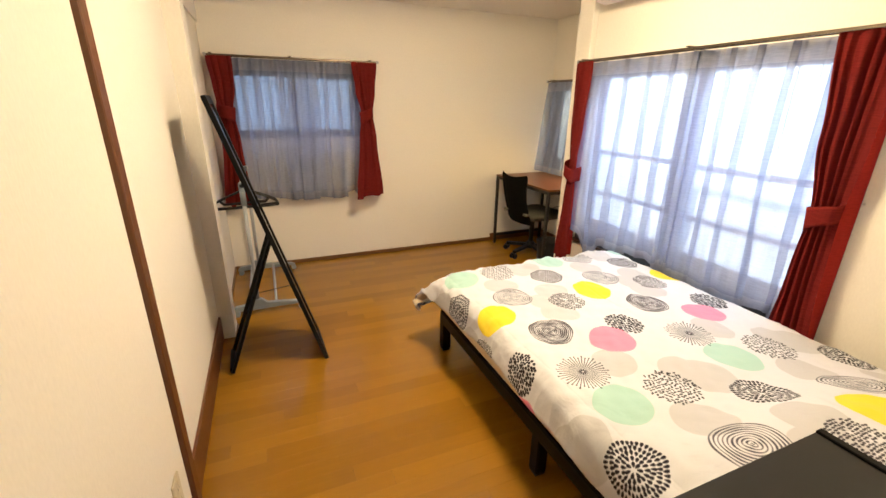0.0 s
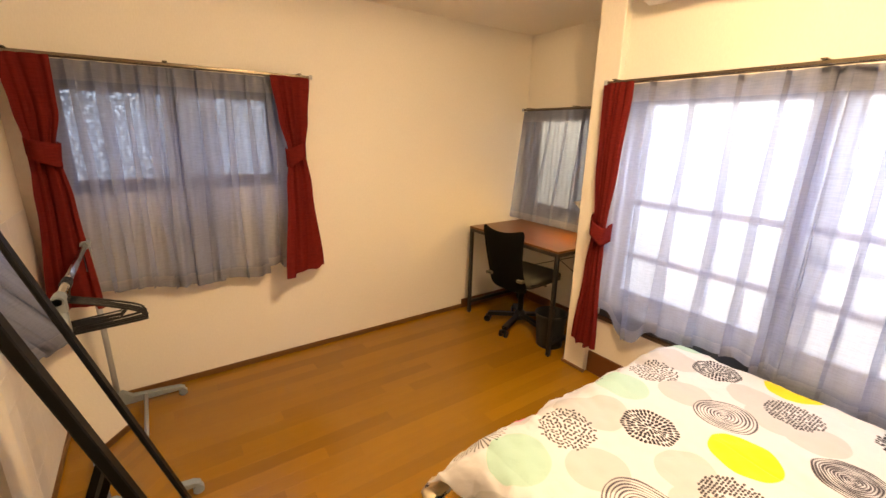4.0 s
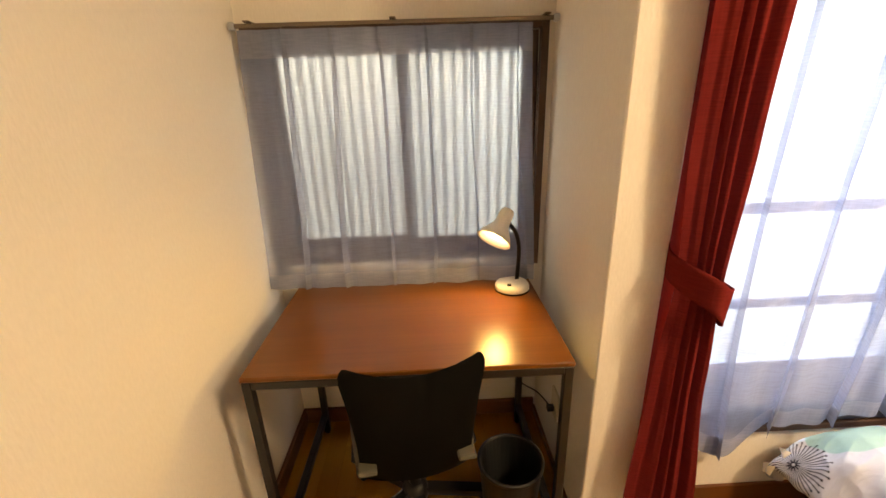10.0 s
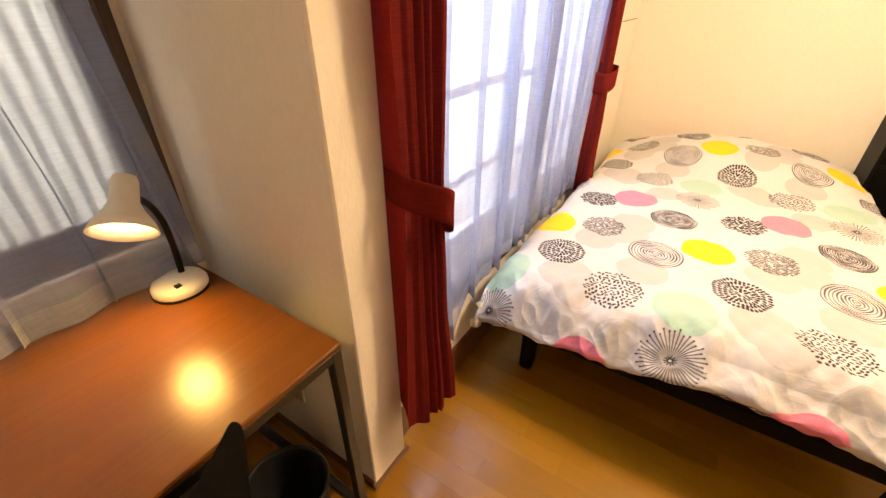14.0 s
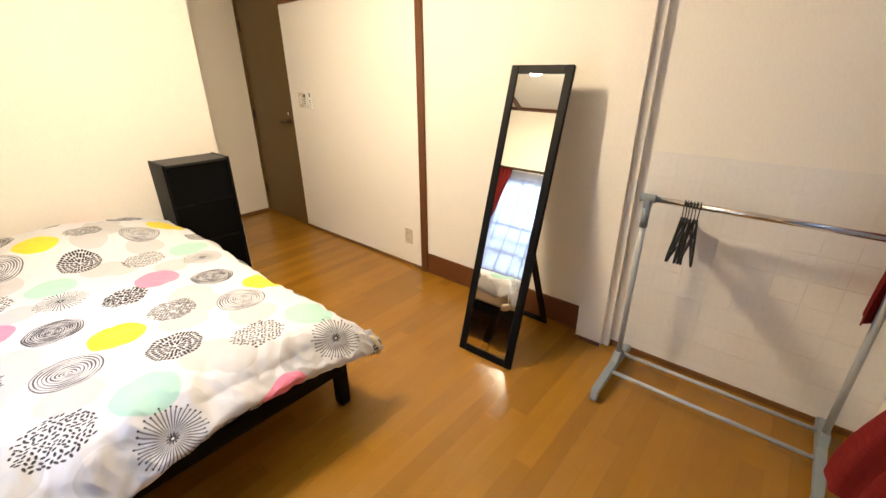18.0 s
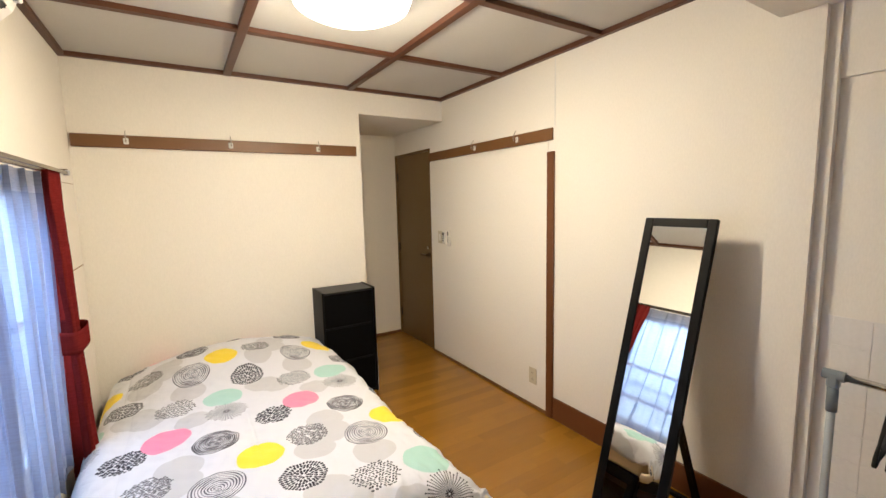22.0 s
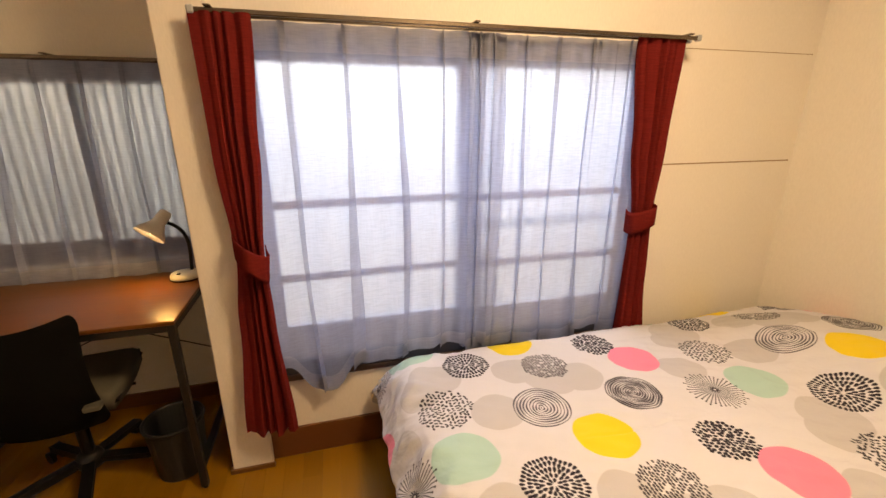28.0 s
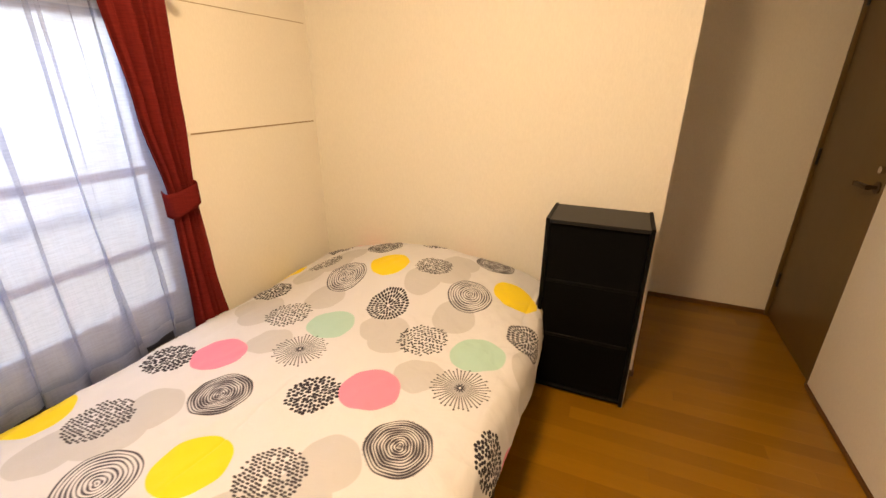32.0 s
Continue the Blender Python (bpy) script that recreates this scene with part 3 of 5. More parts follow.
box((NOOKX - 0.020, WD[0] + 0.003, WD[3] - 0.003), (NOOKX + 0.012, WD[1] - 0.003, WD[3] + 0.022), 0.002, bm)
part("casing", bm, M_BRONZE, win_d, "dark brown wooden casing")
part("window_sill", box((EX - 0.02, WE[0] - 0.01, WE[2] - 0.022), (EX + 0.02, WE[1] + 0.01, WE[2] + 0.003), 0.003), M_BRONZE, win_e, "dark brown sill")
part("lower_track", box((EX - 0.012, WE[0] + 0.004, WE[2] + 0.004), (EX + 0.018, WE[1] - 0.004, WE[2] + 0.060), 0.003), M_TRACK, win_e, "dark lower sliding track")
# crescent lock at the meeting stiles
bm = box((EX + 0.018, 2.03, 1.115), (EX + 0.034, 2.055, 1.165), 0.003)
part("sash_lock", bm, M_ALU, win_e)

# ---- outdoors ----
structure("ground", box((-40, -40, -0.40), (60, 60, -0.30)), M_GROUND, "grey concrete ground outside", "ground")
structure("backdrop_east", box((3.98, -1.2, -0.3), (4.08, 5.4, 4.2)), M_OUTE, "overexposed bright daylight outside", "backdrop")
# this panel glows by itself in place of a daylit neighbouring wall
structure("backdrop_north", box((-0.6, 5.10, -0.3), (2.8, 5.2, 3.2)), M_OUTN, "glowing backdrop for bluish daylight off a neighbouring wall", "backdrop")
rail_out = thing("balcony_rail", 3.10, 0, 0, "grey metal handrail outside the window", "railing")
part("top_rail", bar((0, 0.9, 0.935), (0, 2.06, 0.935), 0.034, 0.034), M_ALU, rail_out)
for y in (0.95, 2.03):
    part("post", bar((0, y, -0.30), (0, y, 0.918), 0.03, 0.03), M_ALU, rail_out)
bm = bmesh.new()
prev = None
for i in range(0, 351):
    y = 3.10 + i * 0.0030
    x = 3.70 + 0.009 * math.sin(math.tau * y / 0.046)
    cur = (bm.verts.new((x, y, 0.3)), bm.verts.new((x, y, 2.1)))
    if prev:
        # one half of each wave gets the darker, painted shade
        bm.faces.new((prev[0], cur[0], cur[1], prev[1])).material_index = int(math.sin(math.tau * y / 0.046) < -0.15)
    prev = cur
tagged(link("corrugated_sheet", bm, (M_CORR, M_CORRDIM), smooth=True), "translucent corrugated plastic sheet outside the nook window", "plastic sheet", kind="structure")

# ---- coat rails with hooks ----
def coat_rail(m, length, hooks, label):
    """A board along local x, its face towards local -y, with wire hooks."""
    ob = thing("coat_rail", 0, 0, 0, label, "coat rail")
    ob.matrix_world = m
    part("board", box((0, -0.018, 0), (length, 0, 0.078), 0.003), M_SKIRT, ob)
    for x in hooks:
        hook = part("hook", box((x - 0.014, -0.026, 0.022), (x + 0.014, -0.018, 0.060), 0.003), M_WHITEPL, ob, "white and chrome hook")
        part("hook_wire", tube([(x, -0.026, 0.05), (x, -0.035, 0.032), (x, -0.052, 0.034), (x, -0.058, 0.055), (x, -0.044, 0.085), (x, -0.03, 0.102)], 0.003, n=6), M_CHROME, hook)
    return ob


coat_rail(pose(EX - 0.01, SY, 1.912, 0, 0, 180), EX - 0.01 - 1.152, (0.27, 0.86, 1.47), "brown wooden coat rail with white hooks behind the bed")
coat_rail(pose(WX, DOOR_N, 1.912, 0, 0, 90), 1.60, (0.76, 1.27), "brown wooden coat rail with hooks beside the door")

# ---- ceiling light ----
cl = thing("ceiling_light", 1.72, 1.87, CEIL - T, "round lit white dome light on the ceiling", "ceiling light")
part("base", lathe([(0.20, 0.0), (0.20, -0.03), (0.0, -0.03)], 40), M_WHITEPL, cl)
part("diffuser", lathe([(0.245, -0.02), (0.25, -0.035), (0.24, -0.06), (0.19, -0.085), (0.10, -0.098), (0.0, -0.10)], 48), M_DOME, cl, "glowing opal diffuser", smooth=True)

# ---- air conditioner ----
ac = thing("air_conditioner", EX, 0, 0, "white wall air conditioner above the wide window", "air conditioner")
prof = [(0, 2.055), (0.085, 2.032), (0.150, 2.045), (0.188, 2.085), (0.210, 2.135), (0.218, 2.22), (0.212, 2.325), (0.190, 2.362), (0, 2.366)]
def extrude(profile, y0, y1):
    bm = bmesh.new()
    a = [bm.verts.new((-d, y0, z)) for d, z in profile]
    b = [bm.verts.new((-d, y1, z)) for d, z in profile]
    n = len(profile)
    for i in range(n):
        bm.faces.new((a[i], a[(i + 1) % n], b[(i + 1) % n], b[i]))
    bm.faces.new(a[::-1])
    bm.faces.new(b)
    bmesh.ops.recalc_face_normals(bm, faces=bm.faces)
    bmesh.ops.bevel(bm, geom=[e for e in bm.edges if abs(e.verts[0].co.y - e.verts[1].co.y) < 1e-5], offset=0.006, segments=2, affect="EDGES")
    return bm
part("body", extrude(prof, 1.985, 2.765), M_WHITEPL, ac)
part("air_slot", extrude([(0.174, 2.0735), (0.186, 2.083), (0.1925, 2.083), (0.1805, 2.0705)], 2.044, 2.720), M_BLACK, ac, "dark air outlet")
part("louver", extrude([(0.186, 2.083), (0.194, 2.080), (0.2155, 2.132), (0.2225, 2.200), (0.2145, 2.200), (0.205, 2.132)], 2.050, 2.715), M_WHITEPL, ac)
part("panel_seam", box((-0.2196, 1.990, 2.2035), (-0.205, 2.760, 2.2075)), M_GREY, ac)
part("flap_seam", box((-0.2130, 2.044, 2.100), (-0.195, 2.047, 2.2035)), M_GREY, ac)
display = part("display", box((-0.2150, 1.998, 2.108), (-0.190, 2.036, 2.196), 0.004), M_WHITEPL, ac)
part("display_window", box((-0.2165, 2.004, 2.132), (-0.2145, 2.031, 2.152)), M_GREY, display)
for y in (2.010, 2.022):
    part("indicator_dot", box((-0.2170, y, 2.176), (-0.2145, y + 0.005, 2.181)), M_BLACK, display)
part("mark", box((-0.2205, 2.020, 2.226), (-0.215, 2.050, 2.232)), M_GREY, ac)
for y0, y1, z in ((2.245, 2.335, 2.0415), (2.275, 2.345, 2.0395), (2.345, 2.415, 2.0400)):
    part("print_line", box((-0.150 + (2.0415 - z) * 4, y0, z - 0.004), (-0.143 + (2.0415 - z) * 4, y1, z - 0.0005)), M_GREY, ac)
part("round_mark", box((-0.148, 2.205, 2.0375), (-0.138, 2.225, 2.041), 0.0012), M_GREY, ac)
part("mount_plate", box((-0.012, 1.960, 2.07), (0, 2.79, 2.34)), M_WHITEPL, ac)
cable = thing("ceiling_socket", EX - 0.30, 2.02, CEIL, "white power cable plugged into a ceiling socket", "socket")
part("plate", box((-0.035, -0.05, -0.010), (0.035, 0.05, 0), 0.003), M_WHITEPL, cable)
part("plug", rod((0, 0.02, -0.010), (0, 0.02, -0.038), 0.014), M_WHITEPL, cable)
part("cable", tube([(0, 0.02, -0.036), (0.015, 0.0, -0.045), (0.05, -0.018, -0.044), (0.09, -0.028, -0.055), (0.115, -0.034, -0.095), (0.135, -0.034, -0.15), (0.16, -0.038, -0.20)], 0.006), M_WHITEPL, cable)

# ---- switches and sockets ----
sock = thing("wall_socket", WX + 0.006, 1.505, 0.245, "ivory plastic double socket plate on the wall", "socket")
part("plate", box((0, -0.037, -0.060), (0.008, 0.037, 0.060), 0.003), M_IVORY, sock)
for z in (-0.024, 0.024):
    insert = part("insert", box((0.008, -0.013, z - 0.016), (0.0095, 0.013, z + 0.016), 0.001), M_IVORY, sock)
    for y in (-0.006, 0.006):
        part("slot", box((0.0095, y - 0.001, z - 0.006), (0.0098, y + 0.001, z + 0.006)), M_BLACK, insert)
sw = thing("light_switch", WX + 0.006, 0.255, 1.185, "ivory plastic switch plate beside the door", "switch")
part("plate", box((0, -0.035, -0.060), (0.007, 0.035, 0.060), 0.003), M_IVORY, sw)
part("rocker", box((0.007, -0.014, -0.032), (0.012, 0.014, 0.032), 0.002), M_WHITEPL, sw)
for k, (y, w, h) in enumerate(((0.340, 0.026, 0.062), (0.420, 0.020, 0.074))):
    rm = thing("remote_control", WX + 0.006, y, 1.185, "white remote control in a wall holder", "remote", "remotes by the door")
    part("holder", box((0, -w, -h), (0.020, w, -0.012), 0.004), M_WHITEPL, rm)
    part("body", box((0.004, -w + 0.004, -h + 0.006), (0.024, w - 0.004, h), 0.005), M_WHITEPL, rm)
    part("screen", box((0.024, -w + 0.010, h * 0.35), (0.0246, w - 0.010, h - 0.012)), M_SCREEN, rm)
    for q in range(3):
        part("button", box((0.024, -w + 0.012, -h * 0.5 + q * 0.018), (0.0252, w - 0.012, -h * 0.5 + q * 0.018 + 0.009), 0.0005), M_GREY, rm)

# ---- curtains ----
def keyed(keys, z):
    """Values between rows of (z, ...), rows going down."""
    for a, b in zip(keys, keys[1:]):
        if z >= b[0]:
            t = min(max((a[0] - z) / (a[0] - b[0]), 0), 1)
            t = t * t * (3 - 2 * t)
            return [p + (q - p) * t for p, q in zip(a[1:], b[1:])]
    return list(keys[-1][1:])


def red_curtain(at, keys, folds, seed, label, tie, wall_edge):
    """A gathered curtain. keys: rows of z, outer side, inner side, depth of folds, distance from the wall of the outer and of the inner side; tie: height, drop, width; wall_edge: where its return meets the wall."""
    ob = thing("red_curtain", 0, 0, 0, label, "curtain", "red curtains")
    top, low = keys[0][0], keys[-1][0]
    way = 1 if keys[0][2] > keys[0][1] else -1

    def f(u, v):
        z = top + (low - top) * v
        a, b, amp, d0, d1 = keyed(keys, z)
        wob = 0.35 * noise.noise((u * 3.0, v * 1.2, seed))
        bunch = u + 0.035 * math.sin(v * 5 + seed) * math.sin(math.pi * u)
        ph = math.tau * folds * bunch + seed
        ph += 1.1 * math.sin(1.7 * math.tau * u + seed)
        wave = (2 * abs(math.sin(ph * 0.5)) ** 0.8 - 1.1) * (0.8 + 0.6 * noise.noise((u * 4.0, 0.3, seed))) + 0.12 * math.sin(2.3 * ph + 1.3 + 2 * v)
        if v < 0.055:
            wave = wave * v / 0.055 + (abs(math.sin(ph * 0.5)) ** 0.5 * 1.6 - 0.8) * (1 - v / 0.055)
        damp = min(1.0, 0.3 * u + max(0.0, (u - 0.14) / 0.16))
        s = a + (b - a) * (u + 0.006 * math.sin(2 * ph) * damp)
        d = d0 + (d1 - d0) * u + amp * (wave * 0.62 + wob) * damp
        return at(s, -d, z + 0.010 * math.sin(ph * 0.5) * (v > 0.985))

    part("cloth", sheet_mesh(folds * 14, 70, f), M_RED, ob, smooth=True)

    def side(u, v):
        z = top + (low - top) * v
        a, b, amp, d0, d1 = keyed(keys, z)
        return at(wall_edge + (a - wall_edge) * u ** 1.4, -(0.012 + (d0 - 0.012) * u + 0.006 * math.sin(5 * v + 3 * u) * u * (1 - u) * 4), z)

    part("return_panel", sheet_mesh(10, 40, side), M_REDLIT, ob, "flat red return to the wall, painted lighter as lit", smooth=True)
    z0, drop, hgt = tie
    a, b, amp, d0, d1 = keyed(keys, z0)
    line = spline([(wall_edge, 0.014, 0.5), (a - way * 0.003, d0 * 0.75, 0.42), (a + way * 0.012, d0 + amp + 0.008, 0.25), ((a + b) / 2, max(d0, d1) + amp + 0.020, 0.0), (b - way * 0.010, d1 + amp * 0.8 + 0.012, -0.40), (b + way * 0.007, d1 + 0.012, -0.55), (b + way * 0.001, d1 - 0.030, -0.45), (b - way * 0.010, 0.04, -0.35)], 5)
    last = len(line) - 1

    def band(u, v):
        p = line[min(int(round(u * last)), last)]
        tip = max(0.0, 1 - abs(u - 0.72) / 0.16)
        s = p.x + way * 0.016 * tip * (0.5 - v)
        return at(s, -p.y, z0 + drop * p.z + hgt * (0.5 - v) * (0.72 + 0.40 * min(u / 0.7, 1)))

    tb = part("tieback", sheet_mesh(last, 6, band), M_RED, ob, "matching red fabric tieback", smooth=True)
    mod = tb.modifiers.new("thickness", "SOLIDIFY")
    mod.thickness = 0.004
    p0, p1 = at(wall_edge - way * 0.004, 0.0, z0 + drop * 0.5 + 0.035), at(wall_edge - way * 0.004, -0.014, z0 + drop * 0.5 + 0.03)
    part("hook", tube([p0, tuple((i + j) / 2 for i, j in zip(p0, p1)), p1], 0.005, n=6), M_WHITEPL, ob)
    return ob


def sheet_mesh(nu, nv, f):
    bm = bmesh.new()
    rows = [[bm.verts.new(f(i / nu, j / nv)) for i in range(nu + 1)] for j in range(nv + 1)]
    for a, b in zip(rows, rows[1:]):
        for i in range(nu):
            bm.faces.new((a[i], a[i + 1], b[i + 1], b[i]))
    return bm


def sheer(at, s0, s1, top, low, pleats, seed, label, near, far, flare=0.0, amp=0.032, band=0.085, hem=0.055, uneven=0.035, gather=0.0, fold=1.0, bunch=0.0, fine=1.0, tail=(0, 1, 0)):
    """A thin curtain with pinch pleats; near and far: how far its top and its hem hang from the wall."""
    ob = thing("sheer_curtain", 0, 0, 0, label, "curtain", "sheer curtains")

    def f(u, v):
        z = top + (low - top) * v
        ph = u * pleats
        i, k = math.floor(ph), ph - math.floor(ph)
        lap = 0.035 + 0.14 * abs(noise.noise((i * 2.7 + 0.4, v * 0.8, seed))) + 0.12 * v * (0.4 + 1.4 * noise.noise((i * 5.3 + 0.2, v * 0.9, seed + 9)))
        lap = max(lap * fold, 0.025)
        if bunch > 0:
            lap += bunch * max(0.0, 1 - i / 2)
        elif bunch < 0:
            lap -= bunch * max(0.0, 1 - (pleats - 1 - i) / 2)
        if k < 0.62:
            q, over = (1 + lap) * k / 0.62, 0.0
        elif k < 0.82:
            e = (k - 0.62) / 0.20
            q, over = 1 + lap - 2 * lap * (0.5 - 0.5 * math.cos(math.pi * e)), e
        else:
            q, over = 1 - lap + lap * (k - 0.82) / 0.18, 1 - (k - 0.82) / 0.18
        for c0, lean, size in ((0.12, 0.20, 0.085), (0.42, -0.22, 0.070)):
            c = c0 + lean * v * (0.5 + 1.2 * noise.noise((i * 7.1 + c0, 0.4, seed))) + 0.10 * noise.noise((i * 2.3, c0, seed + 5))
            x = (k - c) / 0.09
            if abs(x) < 1:
                q -= fine * size * max(0.0, 0.55 + 1.6 * noise.noise((i * 6.7 + c0 * 9, v * 0.7, seed + 2))) * (1 - 0.45 * v) * math.sin(math.pi * x)
        drift = 0.35 * noise.noise((i * 3.1, v * 1.3, seed)) * v * min(q, 1)
        swell = math.sin(math.pi * min(max(q, 0), 1)) * (0.4 + 0.8 * v) * (0.6 + 0.8 * noise.noise((i * 1.9, v * 1.1, seed + 3)))
        d = near + (far - near) * v + amp * (1.1 * over + 0.75 * swell + 0.25 * math.sin(9 * q + 5 * v + i))
        along = (i + q + drift) / pleats
        if gather > 0:
            along = 1 - max(1 - along, 0) ** gather
        elif gather < 0:
            along = max(along, 0) ** -gather
        s = s0 + (s1 - s0) * along + flare * v * (u - 0.5)
        z += (0.35 * uneven * math.sin(ph * 2.1 + seed) + uneven * noise.noise((i * 4.7, seed, 0.5))) * v ** 5
        z -= tail[2] * math.exp(-((s - tail[0]) / tail[1]) ** 4) * v ** 3
        return at(s, -d, z)

    nu = int(pleats * 54)
    h = top - low
    vb, vh = band / h, 1 - hem / h
    part("veil", sheet_mesh(nu, 44, lambda u, v: f(u, vb + (vh - vb) * v)), M_SHEER, ob, smooth=True)
    part("heading", sheet_mesh(nu, 4, lambda u, v: f(u, vb * v)), M_SHEERBAND, ob, "denser pleated heading tape", smooth=True)
    part("hem", sheet_mesh(nu, 4, lambda u, v: f(u, vh + (1 - vh) * v)), M_SHEERBAND, ob, "doubled hem", smooth=True)
    return ob


def curtain_rail(at, s0, s1, z, depths, label, brackets):
    ob = thing("curtain_rail", 0, 0, 0, label, "curtain rail", "curtain rails")
    for d in depths:
        p, q = at(s0, -d - 0.007, z - 0.006), at(s1, -d + 0.007, z + 0.008)
        part("rail", box([min(i, j) for i, j in zip(p, q)], [max(i, j) for i, j in zip(p, q)], 0.002), M_BRASS, ob)
        for s in (s0, s1):
            p, q = at(s - 0.010, -d - 0.012, z - 0.010), at(s + 0.010, -d + 0.012, z + 0.013)
            part("end_cap", box([min(i, j) for i, j in zip(p, q)], [max(i, j) for i, j in zip(p, q)], 0.004), M_LIGHTGREY, ob)
    for s in brackets:
        p, q = at(s - 0.010, -max(depths) - 0.012, z + 0.011), at(s + 0.010, 0, z + 0.016)
        part("bracket", box([min(i, j) for i, j in zip(p, q)], [max(i, j) for i, j in zip(p, q)], 0.001), M_BRASS, ob)
    return ob


curtain_rail(east, 1.120, 2.925, 1.702, (0.062, 0.110), "brass coloured double curtain rail above the wide window", (1.16, 2.05, 2.88))
curtain_rail(north, 0.365, 1.640, 1.722, (0.062, 0.110), "brass coloured double curtain rail above the small window", (0.40, 0.95, 1.58))
curtain_rail(nook, 3.070, 4.110, 1.632, (0.063,), "thin brass coloured curtain rail in the nook", (3.10, 3.60, 4.06))
red_curtain(east, [(1.700, 2.935, 2.765, 0.020, 0.115, 0.120), (1.30, 2.930, 2.788, 0.028, 0.110, 0.130), (0.95, 2.908, 2.812, 0.026, 0.105, 0.140), (0.70, 2.930, 2.805, 0.030, 0.110, 0.145), (0.240, 2.962, 2.772, 0.036, 0.120, 0.160)], 5, 1.0, "dark red pleated curtain tied back beside the pillar", (0.955, 0.085, 0.090), 2.882)
red_curtain(east, [(1.700, 1.160, 1.390, 0.026, 0.095, 0.085), (1.30, 1.178, 1.352, 0.032, 0.092, 0.085), (0.98, 1.198, 1.308, 0.030, 0.090, 0.085), (0.70, 1.190, 1.318, 0.034, 0.095, 0.090), (0.220, 1.150, 1.345, 0.040, 0.105, 0.100)], 5, 2.4, "dark red pleated curtain tied back beside the bed head", (0.985, 0.05, 0.090), 1.180)
red_curtain(north, [(1.718, 0.365, 0.540, 0.020, 0.115, 0.120), (1.50, 0.385, 0.535, 0.028, 0.110, 0.130), (1.335, 0.405, 0.505, 0.030, 0.105, 0.140), (1.10, 0.390, 0.530, 0.034, 0.115, 0.150), (0.602, 0.352, 0.558, 0.040, 0.120, 0.180)], 3, 3.7, "dark red pleated curtain tied back above the clothes rack", (1.325, 0.035, 0.095), 0.385)
red_curtain(north, [(1.718, 1.632, 1.415, 0.024, 0.115, 0.130), (1.50, 1.612, 1.440, 0.030, 0.112, 0.140), (1.320, 1.588, 1.480, 0.030, 0.105, 0.128), (1.10, 1.612, 1.445, 0.034, 0.115, 0.175), (0.618, 1.652, 1.384, 0.040, 0.130, 0.270)], 3, 5.1, "dark red pleated curtain tied back on the bare wall side", (1.310, 0.060, 0.095), 1.553)
sheer(east, 2.885, 1.965, 1.692, 0.455, 5.6, 0.3, "pale blue grey sheer curtain, half of a drawn pair", 0.060, 0.050, amp=0.030, gather=1.25, fold=0.85, uneven=0.045, tail=(2.655, 0.095, 0.13))
sheer(east, 2.075, 1.318, 1.692, 0.42, 6.4, 1.9, "pale blue grey sheer curtain overlapping its pair", 0.050, 0.034, amp=0.022, gather=-1.5, bunch=0.45)
sheer(north, 0.500, 0.962, 1.712, 0.640, 5.4, 2.6, "grey sheer curtain hanging over the small window", 0.060, 0.085, bunch=-0.4, gather=1.15, fold=2.2)
sheer(north, 0.952, 1.510, 1.712, 0.630, 5.8, 4.2, "grey sheer curtain hanging with a narrow gap", 0.060, 0.085, bunch=0.5, gather=-1.2, fold=2.2)
sheer(nook, 4.100, 3.165, 1.622, 0.752, 6.2, 6.6, "grey sheer curtain hanging down onto the desk", 0.060, 0.150, flare=-0.02, amp=0.016, uneven=0.0, fold=0.4, fine=0.6)

# ---- bed ----
BX0, BX1, BY0, BY1 = 1.540, 2.735, 0.335, 2.345
bed = thing("bed", 0, 0, 0, "low black bed frame with a cream mattress", "bed")
for x in (BX0 + 0.032, BX1 - 0.032):
    for y in (BY1 - 0.032, 1.345, BY0 + 0.05):
        leg = part("leg", box((x - 0.026, y - 0.026, 0.012), (x + 0.026, y + 0.026, 0.254), 0.005), M_BLACKWOOD, bed)
        part("foot_pad", box((x - 0.022, y - 0.022, 0.0), (x + 0.022, y + 0.022, 0.012)), M_PLASTIC, leg)
for x in (BX0, BX1 - 0.030):
    part("side_rail", box((x, BY0, 0.186), (x + 0.030, BY1 - 0.032, 0.254), 0.004), M_BLACKWOOD, bed)
part("foot_rail", box((BX0 + 0.032, BY1 - 0.032, 0.186), (BX1 - 0.032, BY1, 0.252), 0.004), M_BLACKWOOD, bed)
part("head_rail", box((BX0 + 0.032, BY0, 0.186), (BX1 - 0.032, BY0 + 0.030, 0.252), 0.004), M_BLACKWOOD, bed)
for k in range(12):
    y = BY0 + 0.10 + k * 0.158
    part("slat", box((BX0 + 0.030, y, 0.236), (BX1 - 0.030, y + 0.07, 0.252)), M_BLACKWOOD, bed)
mattress = tagged(link("mattress", box((BX0 + 0.008, BY0 + 0.005, 0.254), (BX1 - 0.008, BY1 - 0.012, 0.430), 0.03, seg=4), M_MATTRESS, smooth=True), "cream mattress on the black bed frame", "mattress")


